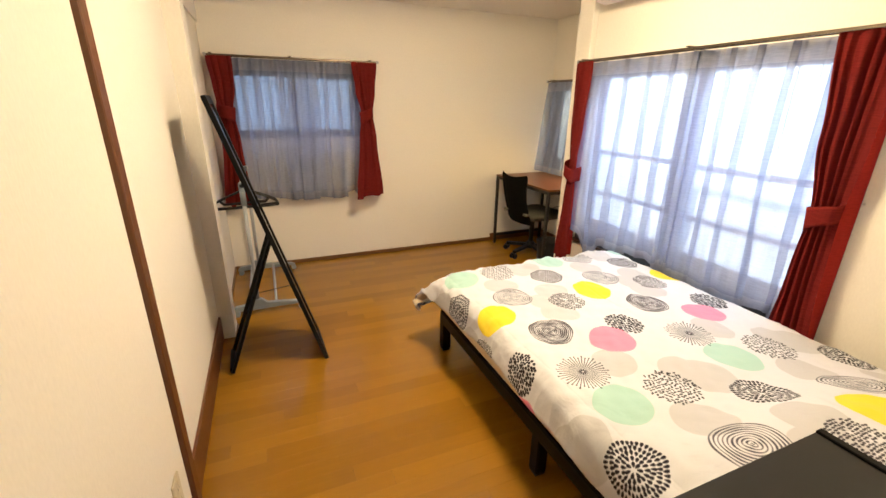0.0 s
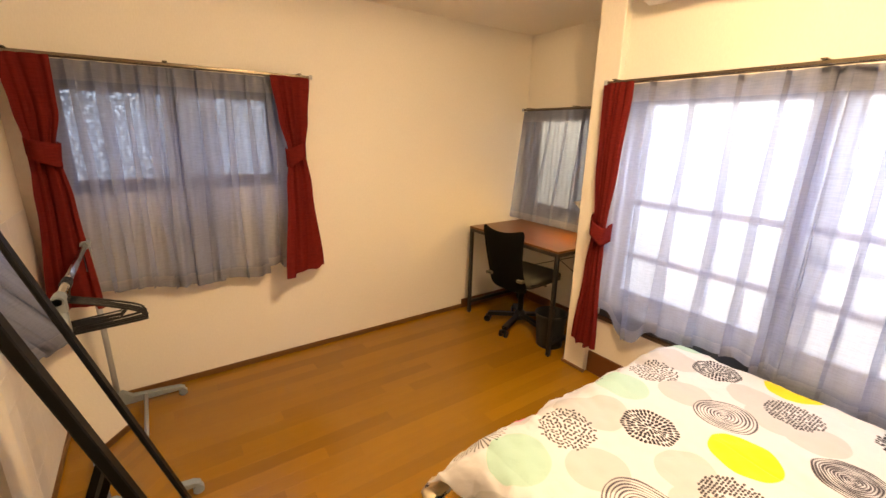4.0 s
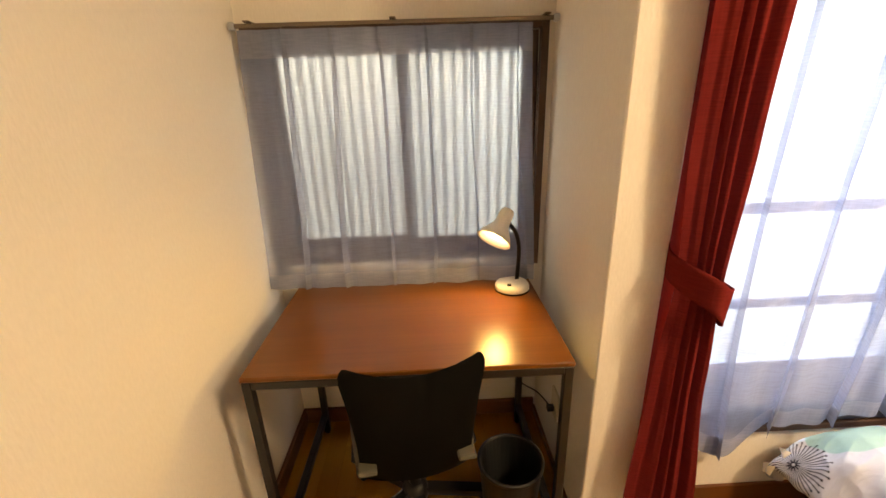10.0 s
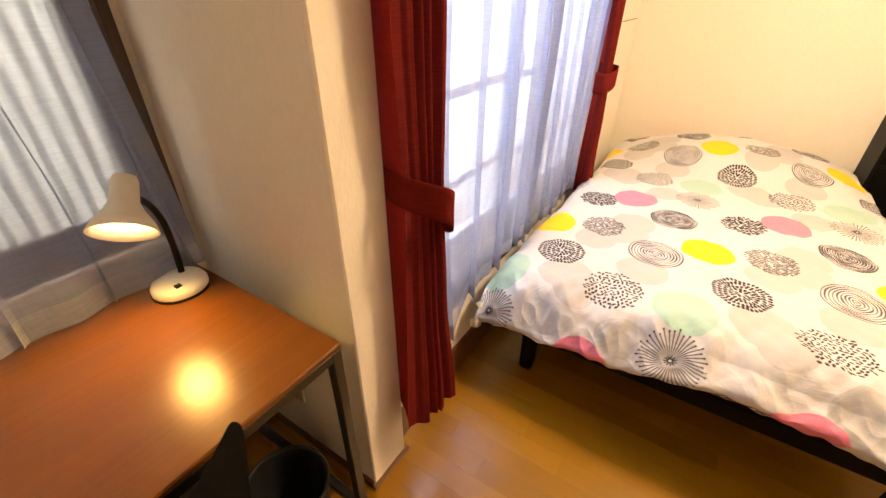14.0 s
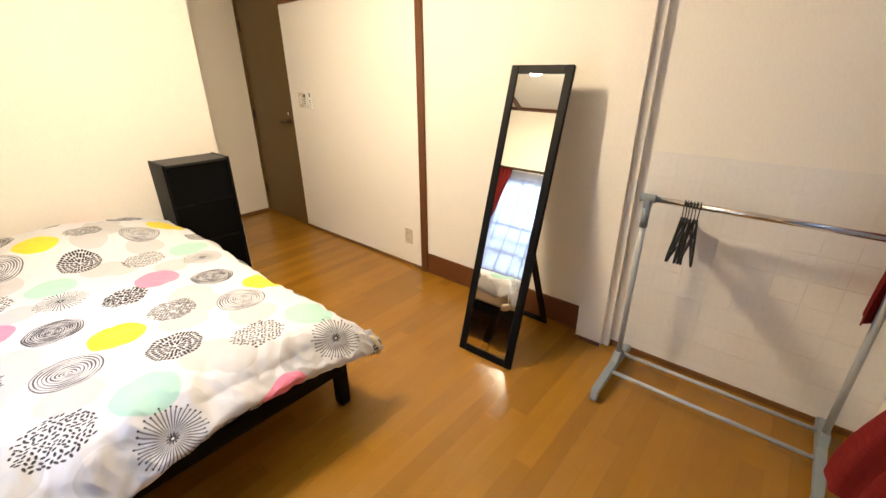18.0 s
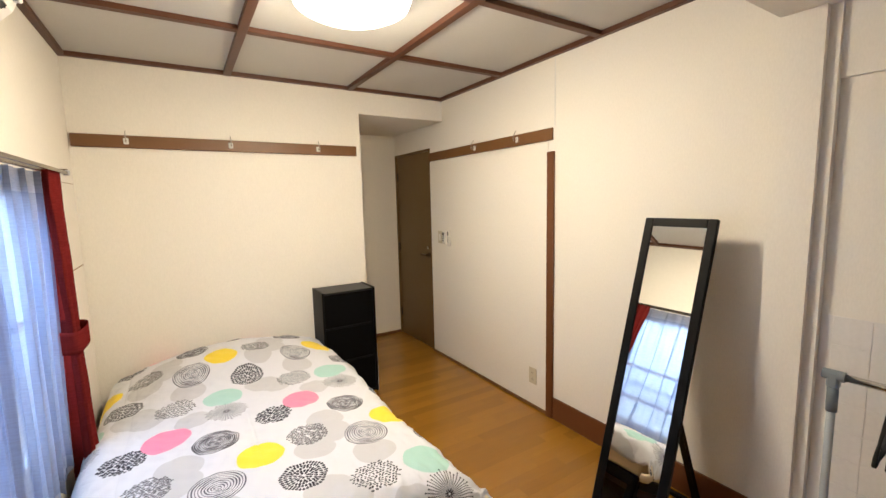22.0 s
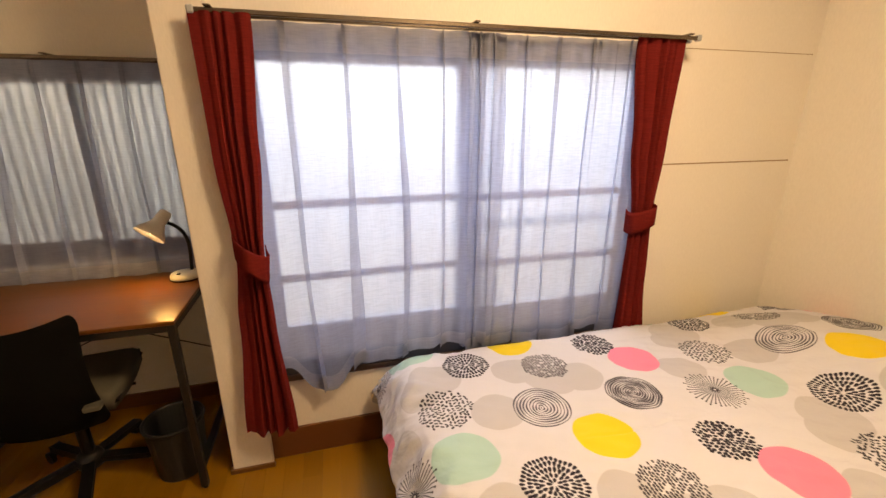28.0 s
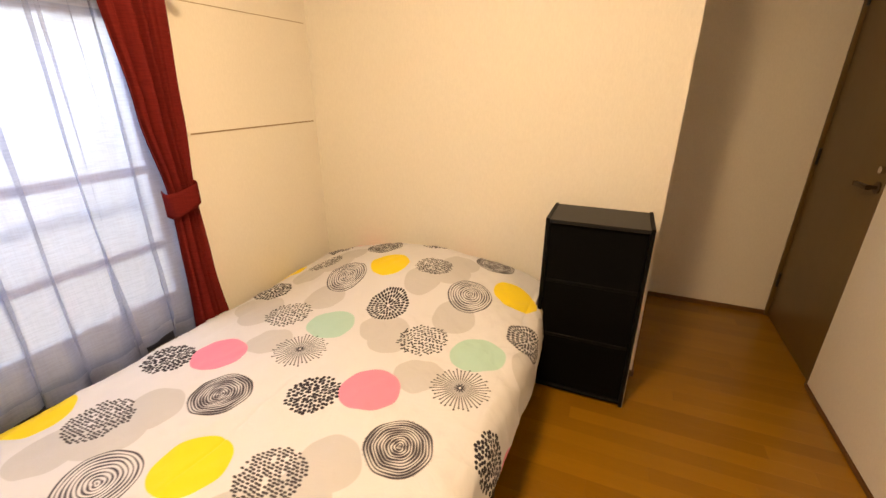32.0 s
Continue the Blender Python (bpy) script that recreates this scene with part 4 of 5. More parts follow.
def duvet():
    """A printed cover: a sheet laid over the mattress that bends down at three edges; the print is computed on the sheet."""
    STEP = 0.0021
    sx = np.arange(1.385, 2.965, STEP)
    sy = np.arange(0.335, 2.620, STEP)
    X, Y = np.meshgrid(sx, sy, indexing="ij")

    def waves(x, y, n, lo, hi, seed):
        r = np.random.default_rng(seed)
        out = np.zeros_like(x)
        for _ in range(n):
            k, a, p = r.uniform(lo, hi), r.uniform(0, math.tau), r.uniform(0, math.tau)
            out += np.sin(k * (x * math.cos(a) + y * math.sin(a)) + p)
        return out / math.sqrt(n)

    def bend(e, r, most, straight, r2=0.024, curl=1.7):
        """How far out and down a sheet lies that passes an edge by e: a bend, a straight fall, then a hem curled under."""
        e = np.maximum(e, 0)
        th = np.minimum(e / r, most)
        s = np.clip(e - r * most, 0, straight)
        ph = np.clip((e - r * most - straight) / r2, 0, curl)
        rest = np.maximum(e - r * most - straight - r2 * curl, 0)
        out = r * np.sin(th) + s * math.cos(most) + r2 * (np.sin(most + ph) - math.sin(most)) + rest * math.cos(most + curl)
        down = r * (1 - np.cos(th)) + s * math.sin(most) + r2 * (math.cos(most) - np.cos(most + ph)) + rest * math.sin(most + curl)
        return out, down

    wob = 0.010 * waves(X, Y, 6, 4, 11, 3)
    ex, ee, ef = 1.600 - X + wob, X - 2.765 + wob, Y - 2.285 + wob
    west, west_d = bend(ex, 0.075, 1.35, 0.070)
    eastw, east_d = bend(ee, 0.120, 1.15, 0.050)
    short = 0.085 * np.exp(-(((X - 1.95) / 0.32) ** 2))
    ef = np.where(ef > 0.122, 0.122 + (ef - 0.122) * (1 - short / 0.213), ef)
    foot, foot_d = bend(ef, 0.120, 1.02, 0.120 - short)
    px = np.where(ex > 0, X + ex - west, np.where(ee > 0, X - ee + eastw, X))
    py = np.where(ef > 0, Y - ef + foot, Y)
    nw = np.clip(ex / 0.16, 0, 1) * np.clip(ef / 0.22, 0, 1)
    ne = np.clip(ee / 0.18, 0, 1) * np.clip(ef / 0.22, 0, 1)
    px = px - 0.075 * nw
    py = py - 0.020 * nw + 0.020 * ne
    side_d = west_d + east_d
    drop = (side_d ** 1.7 + foot_d ** 1.7 + 1e-9) ** (1 / 1.7) * (1 - 0.25 * nw)
    u = (X - 1.590) / 1.115
    puff = 0.020 * np.sin(np.pi * np.clip(u, 0, 1)) ** 0.6
    pillow = 0.104 * np.exp(-(((Y - 0.60) / 0.30) ** 4)) * np.clip(np.sin(np.pi * np.clip((X - 1.60) / 1.16, 0, 1)), 0, 1) ** 0.7
    headfall = -0.05 * np.clip((0.42 - Y) / 0.09, 0, 1) ** 2
    ripple = 0.0034 * waves(X, Y, 14, 9, 34, 11) + 0.0016 * waves(X, Y, 14, 40, 120, 12)
    ripple += 0.0028 * (1 - np.abs(waves(X, Y * 0.8, 8, 10, 26, 31))) + 0.0022 * (1 - np.abs(waves(X * 0.7, Y, 8, 14, 40, 32)))
    hang = np.clip((Y - 2.18) / 0.2, 0, 1) + np.clip((1.62 - X) / 0.15, 0, 1) * 0.6
    folds = 0.004 * np.sin(34 * X + 3.0 * np.sin(5.3 * X) + 6 * (Y - 2.3) * np.sin(9 * X)) * np.clip((Y - 2.16) / 0.25, 0, 1)
    folds += 0.005 * np.sin(27 * Y + 2.0 * np.sin(4.1 * Y)) * np.clip((1.64 - X) / 0.16, 0, 1)
    wr = waves(X + 0.25 * Y, Y * 0.55, 12, 30, 120, 21)
    folds += 0.0022 * (1 - np.abs(wr)) * np.clip((Y - 2.20) / 0.25, 0, 1)
    wr = waves(X - 0.3 * Y, Y * 0.6, 14, 60, 190, 23)
    folds += 0.0007 * (1 - np.abs(wr)) * np.clip((Y - 2.20) / 0.2, 0, 1)
    wr = waves(X * 0.4, Y, 10, 25, 70, 22)
    folds += 0.004 * (1 - np.abs(wr)) * (np.clip((1.66 - X) / 0.16, 0, 1) + np.clip((X - 2.72) / 0.16, 0, 1))
    crease = -0.004 * np.exp(-(((X - 2.205) / 0.006) ** 2)) * np.exp(-(((Y - 1.70) / 0.22) ** 2))
    pz = 0.470 + puff + pillow + headfall + ripple * (1 + 1.2 * hang) + folds + crease - drop
    py = py + folds * 0.9 * (Y > 2.16)
    px = px - 0.5 * folds * (X < 1.62)
    px = np.maximum(px, 1.580 - 0.4 * np.clip((Y - 0.60) / 0.20, 0, 1) ** 2)
    px = np.minimum(px, EX - 0.065)
    pz = np.maximum(pz, 0.10)

    base = np.array((0.61, 0.62, 0.67))
    col = np.tile(base, (*X.shape, 1))

    def ink(sl, cover, color):
        c = np.clip(cover, 0, 1)[..., None]
        col[sl] = col[sl] * (1 - c) + np.array(color) * c

    soft = STEP * 1.1

    def edge(d):
        return 0.5 + d / soft

    BLACK, GREY, MID = (0.012, 0.010, 0.020), (0.20, 0.19, 0.21), (0.04, 0.036, 0.05)

    def blob(p, q, rad, seed):
        a = np.arctan2(q, p)
        r = np.random.default_rng(seed)
        w = 1 + 0.030 * np.sin(2 * a + r.uniform(0, 6)) + 0.018 * np.sin(3 * a + r.uniform(0, 6)) + 0.008 * np.sin(7 * a + r.uniform(0, 6))
        return rad * w

    def motif(kind, cx, cy, rad, seed):
        m = rad * 1.15
        i0, i1 = np.searchsorted(sx, (cx - m, cx + m))
        j0, j1 = np.searchsorted(sy, (cy - m, cy + m))
        if i1 - i0 < 3 or j1 - j0 < 3:
            return
        sl = (slice(i0, i1), slice(j0, j1))
        p, q = X[sl] - cx, Y[sl] - cy
        r, a = np.hypot(p, q), np.arctan2(q, p)
        lim = blob(p, q, rad, seed)
        rg = np.random.default_rng(seed)
        if kind in FILLS:
            streak = waves(p * 9, q * 1.0, 8, 20, 60, seed) + 0.7 * waves(p * 3, q * 3, 6, 20, 60, seed + 1)
            thin = np.clip((streak - 1.9) * 0.8, 0, 0.75) if kind != "g" else np.clip((streak - 2.2) * 0.8, 0, 0.5)
            ink(sl, edge(lim - r) * (1 - thin), FILLS[kind])
        elif kind == "star":
            n = 40
            k = a / math.tau * n
            d = np.abs(k - np.round(k)) / n * math.tau * np.maximum(r, 1e-5)
            tip = rad * (0.93 + 0.07 * np.sin(np.round(k) * 2.4))
            ink(sl, edge(0.0017 * np.clip(r / 0.045, 0.35, 1) - d) * (r < tip) * 0.95, BLACK)
            rr = np.hypot(d, r - tip)
            ink(sl, edge(0.0032 - rr), BLACK)
            ink(sl, edge(0.014 + 0.006 * np.sin(11 * a) - r) * 0.88, BLACK)
            ink(sl, edge(0.0042 - r), base)
        elif kind in ("rings", "drings"):
            step = rad / (9.5 if kind == "rings" else 11.5)
            off = 0.0022 * np.sin(2 * a + seed) + 0.0013 * np.sin(3 * a + 2 * seed) + (0.0012 * np.sin(7 * a + seed) * r / rad if kind == "drings" else 0)
            k = (r + off) / step
            d = np.abs(k - np.round(k)) * step
            th = (0.0024 if kind == "rings" else 0.0029) * (1 + 0.35 * np.sin(3 * a + 2.4 * np.round(k) ** 2))
            ink(sl, edge(th - d) * (r + off < rad * 1.01) * (0.90 if kind == "rings" else 0.97), (0.05, 0.045, 0.07) if kind == "rings" else MID)
        elif kind == "drops":
            for ring, n in ((0.012, 7), (0.028, 15), (0.045, 24), (0.062, 32), (0.079, 40)):
                ph = rg.uniform(0, 1)
                k = a / math.tau * n + ph
                d = np.abs(k - np.round(k)) / n * math.tau * np.maximum(r, 1e-5)
                rc = ring + 0.0025 * np.sin(np.round(k) * 5.1)
                h = np.abs(r - rc - 0.003) / 0.0086
                wd = 0.0056 * np.sqrt(np.clip(1 - h * h, 0, 1)) * np.clip(0.75 + (r - rc) * 45, 0.3, 1.2)
                ink(sl, edge(wd - d) * (h < 1), BLACK)
        else:
            if kind == "spots":
                g, ln, wd, colr = 0.0145, 0.0068, 0.0061, BLACK
            elif kind == "dashes":
                g, ln, wd, colr = 0.0152, 0.0070, 0.0037, (0.02, 0.018, 0.026)
            else:
                g, ln, wd, colr = 0.0104, 0.0060, 0.0036, (0.035, 0.03, 0.04)
            n = int(rad / g) + 1
            for i in range(-n, n + 1):
                for j in range(-n, n + 1):
                    x = (i + 0.5 * (j % 2)) * g * (1.22 if kind == "weave" else 1) + rg.normal(0, 0.12) * g
                    y = j * g * 0.9 + rg.normal(0, 0.12 if kind != "weave" else 0.07) * g
                    t = rg.uniform(0, math.pi) if kind == "dashes" else (rg.normal(0, 0.12) if kind == "weave" else math.atan2(y, x))
                    if math.hypot(x, y) > rad * 0.97 or (kind == "weave" and rg.uniform() < 0.1):
                        continue
                    a0, a1 = np.searchsorted(sx[i0:i1] - cx, (x - ln - soft, x + ln + soft))
                    b0, b1 = np.searchsorted(sy[j0:j1] - cy, (y - ln - soft, y + ln + soft))
                    sub = (slice(i0 + a0, i0 + a1), slice(j0 + b0, j0 + b1))
                    dx, dy = X[sub] - cx - x, Y[sub] - cy - y
                    e, f = dx * math.cos(t) + dy * math.sin(t), -dx * math.sin(t) + dy * math.cos(t)
                    h = np.abs(e) / ln
                    ink(sub, edge(wd * np.sqrt(np.clip(1 - h * h, 0, 1)) - np.abs(f)) * (h < 1), colr)

    FILLS = {"y": (0.77, 0.595, 0.03), "p": (0.78, 0.24, 0.37), "m": (0.37, 0.575, 0.53), "g": (0.49, 0.495, 0.525)}
    repeat = [("g", 2.020, 2.225, 0.100), ("g", 2.395, 2.110, 0.090), ("g", 2.605, 1.955, 0.085), ("g", 2.500, 1.740, 0.088), ("g", 2.440, 1.335, 0.085), ("g", 1.900, 1.815, 0.088), ("g", 2.030, 1.160, 0.080),
              ("m", 2.236, 2.275, 0.098), ("p", 1.945, 1.420, 0.095), ("y", 2.206, 1.840, 0.096), ("dashes", 2.457, 2.272, 0.098), ("drops", 2.088, 2.078, 0.093), ("rings", 2.375, 1.962, 0.100),
              ("weave", 2.000, 1.785, 0.090), ("drings", 2.360, 1.620, 0.096), ("spots", 2.098, 1.505, 0.086), ("star", 2.294, 1.335, 0.097)]
    seed = 20
    for kind, x, y, rad in repeat:
        for i in range(-3, 4):
            for j in range(-2, 3):
                seed += 1
                motif(kind, x + 0.606 * i + 0.062 * j, y - 1.128 * j + 0.042 * i, rad, seed)

    nx, ny = X.shape
    co = np.stack([px, py, pz], -1).reshape(-1, 3)
    idx = np.arange(nx * ny).reshape(nx, ny)
    quad = np.stack([idx[:-1, :-1], idx[1:, :-1], idx[1:, 1:], idx[:-1, 1:]], -1).reshape(-1, 4)
    me = bpy.data.meshes.new("cover")
    me.vertices.add(len(co))
    me.vertices.foreach_set("co", co.astype(np.float32).ravel())
    me.loops.add(quad.size)
    me.loops.foreach_set("vertex_index", quad.ravel().astype(np.int32))
    me.polygons.add(len(quad))
    me.polygons.foreach_set("loop_start", np.arange(0, quad.size, 4, dtype=np.int32))
    me.polygons.foreach_set("use_smooth", np.ones(len(quad), bool))
    me.update(calc_edges=True)
    attr = me.color_attributes.new("print", "FLOAT_COLOR", "POINT")
    rgba = np.ones((len(co), 4), np.float32)
    rgba[:, :3] = col.reshape(-1, 3)
    attr.data.foreach_set("color", rgba.ravel())
    m = mat("printed_cotton", (0.8, 0.76, 0.73), 0.85, grain=350, bump=0.25, spec=0.2, sheen=0.1)
    n = m.node_tree.nodes
    at = n.new("ShaderNodeVertexColor")
    at.layer_name = "print"
    m.node_tree.links.new(at.outputs["Color"], n["Principled BSDF"].inputs["Base Color"])
    crumple, swell = n.new("ShaderNodeTexNoise"), n.new("ShaderNodeBump")
    crumple.inputs["Scale"].default_value, crumple.inputs["Detail"].default_value, crumple.inputs["Distortion"].default_value = 7.0, 5.0, 0.9
    swell.inputs["Strength"].default_value, swell.inputs["Distance"].default_value = 0.55, 0.018
    where = n.new("ShaderNodeTexCoord")
    m.node_tree.links.new(where.outputs["Object"], crumple.inputs[0])
    m.node_tree.links.new(crumple.outputs["Fac"], swell.inputs["Height"])
    for node in n:
        if node.bl_idname == "ShaderNodeBump" and node != swell:
            m.node_tree.links.new(swell.outputs[0], node.inputs["Normal"])
    me.materials.append(m)
    ob = thing("duvet", 0, 0, 0, "white cotton duvet printed with coloured and black circles", "duvet")
    new("cover", me).parent = ob
    # the plain underside, which gives the quilt its thickness
    k = 8
    P = np.stack([px, py, pz], -1)[::k, ::k]
    nrm = np.cross(np.gradient(P, axis=0), np.gradient(P, axis=1))
    nrm /= np.maximum(np.linalg.norm(nrm, axis=-1, keepdims=True), 1e-9)
    Q = P - nrm * 0.016
    qx, qy = Q.shape[:2]
    ids = np.arange(qx * qy).reshape(qx, qy)
    faces = np.stack([ids[:-1, :-1], ids[:-1, 1:], ids[1:, 1:], ids[1:, :-1]], -1).reshape(-1, 4)
    under = bpy.data.meshes.new("underside")
    under.from_pydata(Q.reshape(-1, 3).tolist(), [], faces.tolist())
    under.polygons.foreach_set("use_smooth", [True] * len(faces))
    under.materials.append(M_MATTRESS)
    tagged(new("underside", under), "plain cream underside of the duvet").parent = ob
    return ob


duvet()

# ---- black shelf unit ----
shelf = thing("shelf_unit", 1.362, 0.452, 0, "black wooden shelf unit with dark front panels beside the bed", "shelf")
hw, hd, hh, t = 0.211, 0.134, 0.866, 0.016
part("back_panel", box((-hw + t, -hd, 0.02), (hw - t, -hd + 0.004, hh - t)), M_BLACKWOOD, shelf)
for x in (-hw, hw - t):
    part("side_panel", box((x, -hd, 0), (x + t, hd, hh), 0.0015), M_BLACKWOOD, shelf)
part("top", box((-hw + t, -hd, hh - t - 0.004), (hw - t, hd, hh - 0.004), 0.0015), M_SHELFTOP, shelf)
part("bottom", box((-hw + t, -hd + 0.004, 0.012), (hw - t, hd - 0.002, 0.012 + t), 0.0015), M_BLACKWOOD, shelf)
for z in (0.296, 0.570):
    part("shelf_board", box((-hw + t, -hd + 0.006, z), (hw - t, hd - 0.012, z + 0.014), 0.0015), M_BLACKWOOD, shelf)
for z0, z1 in ((0.030, 0.295), (0.311, 0.569), (0.585, hh - t - 0.006)):
    part("front_panel", box((-hw + t + 0.001, hd - 0.024, z0), (hw - t - 0.001, hd - 0.014, z1), 0.001), M_BLACKPANEL, shelf)
part("edge_strip", box((-hw - 0.001, hd - 0.004, 0.0), (-hw + 0.0005, hd + 0.001, 0.40)), M_IVORY, shelf, "pale worn edge strip")

# ---- desk ----
DX0, DX1, DY0, DY1, DZ = 2.843, 3.440, 3.136, 4.022, 0.735
desk = thing("desk", 0, 0, 0, "reddish walnut desk on a thin black steel frame", "desk")
part("desktop", box((DX0, DY0, DZ - 0.016), (DX1, DY1, DZ), 0.003), M_DESK, desk)
L = 0.025
zf = DZ - 0.016
for x in (DX0 + 0.002, DX1 - L - 0.002):
    for y in (DY0 + 0.002, DY1 - L - 0.002):
        leg = part("leg", box((x, y, 0.008), (x + L, y + L, zf), 0.002), M_BLACK, desk)
        part("foot", rod((x + L / 2, y + L / 2, 0), (x + L / 2, y + L / 2, 0.008), 0.010), M_PLASTIC, leg)
for x in (DX0 + 0.002, DX1 - L - 0.002):
    part("apron", box((x, DY0 + 0.002 + L, zf - 0.025), (x + L, DY1 - L - 0.002, zf), 0.002), M_BLACK, desk)
for y in (DY0 + 0.002, DY1 - L - 0.002):
    part("apron", box((DX0 + 0.002 + L, y, zf - 0.025), (DX1 - L - 0.002, y + L, zf), 0.002), M_BLACK, desk)
    part("stretcher", box((DX0 + 0.002 + L, y, 0.085), (DX1 - L - 0.002, y + L, 0.110), 0.002), M_BLACK, desk)
xb = DX1 - 0.02
part("brace", tube([(xb, DY0 + 0.02, 0.30), (xb, DY1 - 0.02, 0.66)], 0.003, n=6), M_BLACK, desk)
part("brace", tube([(xb - 0.008, DY0 + 0.02, 0.66), (xb - 0.008, DY1 - 0.02, 0.30)], 0.003, n=6), M_BLACK, desk)

# ---- desk lamp ----
dl = thing("desk_lamp", 3.300, 3.218, DZ, "white desk lamp with a dark gooseneck, switched on", "desk lamp")
part("base", lathe([(0.0, 0), (0.060, 0), (0.062, 0.004), (0.062, 0.016), (0.056, 0.026), (0.030, 0.031), (0, 0.031)], 40), M_WHITEPL, dl, smooth=True)
part("foot_ring", lathe([(0.061, 0.0), (0.064, 0.0), (0.064, 0.006), (0.061, 0.006)], 40, cap=False), M_PLASTIC, dl)
part("switch", box((-0.040, 0.010, 0.028), (-0.028, 0.024, 0.034), 0.001), M_BLACK, dl)
neck = [(0.018, -0.020, 0.028), (0.020, -0.024, 0.08), (0.022, -0.026, 0.13), (0.020, -0.022, 0.175), (0.010, -0.008, 0.215), (-0.012, 0.014, 0.246), (-0.035, 0.036, 0.262)]
part("gooseneck", tube(spline(neck), 0.0075, n=10), M_PLASTIC, dl, "dark grey flexible neck", smooth=True)
axis = Vector((-0.52, 0.50, -0.70)).normalized()
turn = axis.to_track_quat("Z", "Y").to_matrix()
head_at = Vector((-0.018, 0.028, 0.292))
part("shade", lathe([(0.0, -0.012), (0.020, -0.010), (0.024, 0.0), (0.026, 0.045), (0.034, 0.062), (0.052, 0.088), (0.060, 0.108), (0.058, 0.108), (0.049, 0.088), (0.031, 0.062), (0.022, 0.045), (0.0, 0.040)], 36, at=head_at, turn=turn), M_WHITEPL, dl, "white enamel cone shade", smooth=True)
part("bulb", lathe([(0.0, 0.040), (0.012, 0.045), (0.026, 0.066), (0.030, 0.080), (0.022, 0.094), (0.0, 0.100)], 20, at=head_at, turn=turn), M_BULB, dl, "glowing warm bulb", smooth=True)
part("cord", tube(spline([(0.05, -0.02, 0.008), (0.085, -0.045, 0.004), (0.150, -0.045, -0.02), (0.152, -0.040, -0.25), (0.10, -0.05, -0.46), (0.0, -0.115, -0.47), (-0.09, -0.135, -0.455)]), 0.003, n=6), M_BLACK, dl, "black power cord")
ns = thing("nook_socket", 3.205, PIL_N, 0.285, "ivory socket plate low on the nook wall", "socket")
part("plate", box((-0.037, 0, -0.060), (0.037, 0.008, 0.060), 0.003), M_IVORY, ns)
part("plug", box((-0.012, 0.008, -0.030), (0.012, 0.035, -0.008), 0.003), M_BLACK, ns, "black plug")

# ---- office chair ----
chair = thing("office_chair", 3.035, 3.600, 0, "black office chair with grey beige seat tucked under the desk", "office chair", turn=8)
part("column", rod((0, 0, 0.10), (0, 0, 0.38), 0.022, n=16), M_PLASTIC, chair)
part("hub", lathe([(0.0, 0.065), (0.045, 0.065), (0.05, 0.085), (0.042, 0.115), (0.028, 0.13), (0, 0.13)], 20), M_PLASTIC, chair, smooth=True)
for k in range(5):
    a = math.radians(118 + 72 * k)
    c, s = math.cos(a), math.sin(a)
    part("base_arm", bar((0.03 * c, 0.03 * s, 0.092), (0.245 * c, 0.245 * s, 0.066), 0.034, 0.024), M_PLASTIC, chair)
    bm = rod((0.251 * c - 0.012 * s, 0.251 * s + 0.012 * c, 0.026), (0.251 * c - 0.028 * s, 0.251 * s + 0.028 * c, 0.026), 0.026, n=18)
    rod((0.251 * c + 0.012 * s, 0.251 * s - 0.012 * c, 0.026), (0.251 * c + 0.028 * s, 0.251 * s - 0.028 * c, 0.026), 0.026, bm, n=18)
    caster = part("caster", bm, M_PLASTIC, chair)
    bm = rod((0.245 * c, 0.245 * s, 0.030), (0.245 * c, 0.245 * s, 0.072), 0.010)
    box((0.251 * c - 0.016, 0.251 * s - 0.016, 0.030), (0.251 * c + 0.016, 0.251 * s + 0.016, 0.058), 0.006, bm)
    part("caster_housing", bm, M_PLASTIC, caster)
part("mechanism", box((-0.10, -0.07, 0.365), (0.10, 0.07, 0.405), 0.012), M_PLASTIC, chair)
bm = bmesh.new()
v = bmesh.ops.create_grid(bm, x_segments=16, y_segments=16, size=1.0)["verts"]
for q in v:
    x, y = q.co.x, q.co.y
    r = max(abs(x), abs(y))
    q.co = Vector((0.045 + 0.212 * x * (1 - 0.06 * y * y), 0.196 * y * (1 - 0.10 * x * x), 0.468 - 0.030 * max(r - 0.6, 0) ** 2 * 6 - 0.012 * (1 - x * x) * (1 - y * y) - 0.02 * max(x, 0) ** 3))
bmesh.ops.solidify(bm, geom=bm.faces[:], thickness=0.055)
part("seat", bm, M_BEIGE, chair, "grey beige upholstered seat", smooth=True)
part("seat_pan", box((-0.15, -0.19, 0.400), (0.23, 0.19, 0.416), 0.01), M_PLASTIC, chair)


def back_point(u, v, depth):
    """The backrest: u across from -1 to 1, v up from 0 to 1; wide flared top, narrow waist."""
    z = 0.338 + 0.485 * v
    half = 0.170 - 0.055 * v + 0.075 * v * v - 0.03 * max(0.05 - v, 0) / 0.05 - 0.022 * (max(v - 0.92, 0) / 0.08) ** 2
    top_dip = -0.030 * (1 - u * u) * max(v - 0.6, 0) / 0.4
    x = -0.180 - 0.115 * v - 0.028 * math.sin(math.pi * v) + 0.028 * u * u + depth
    return Vector((x, half * u, z + top_dip))


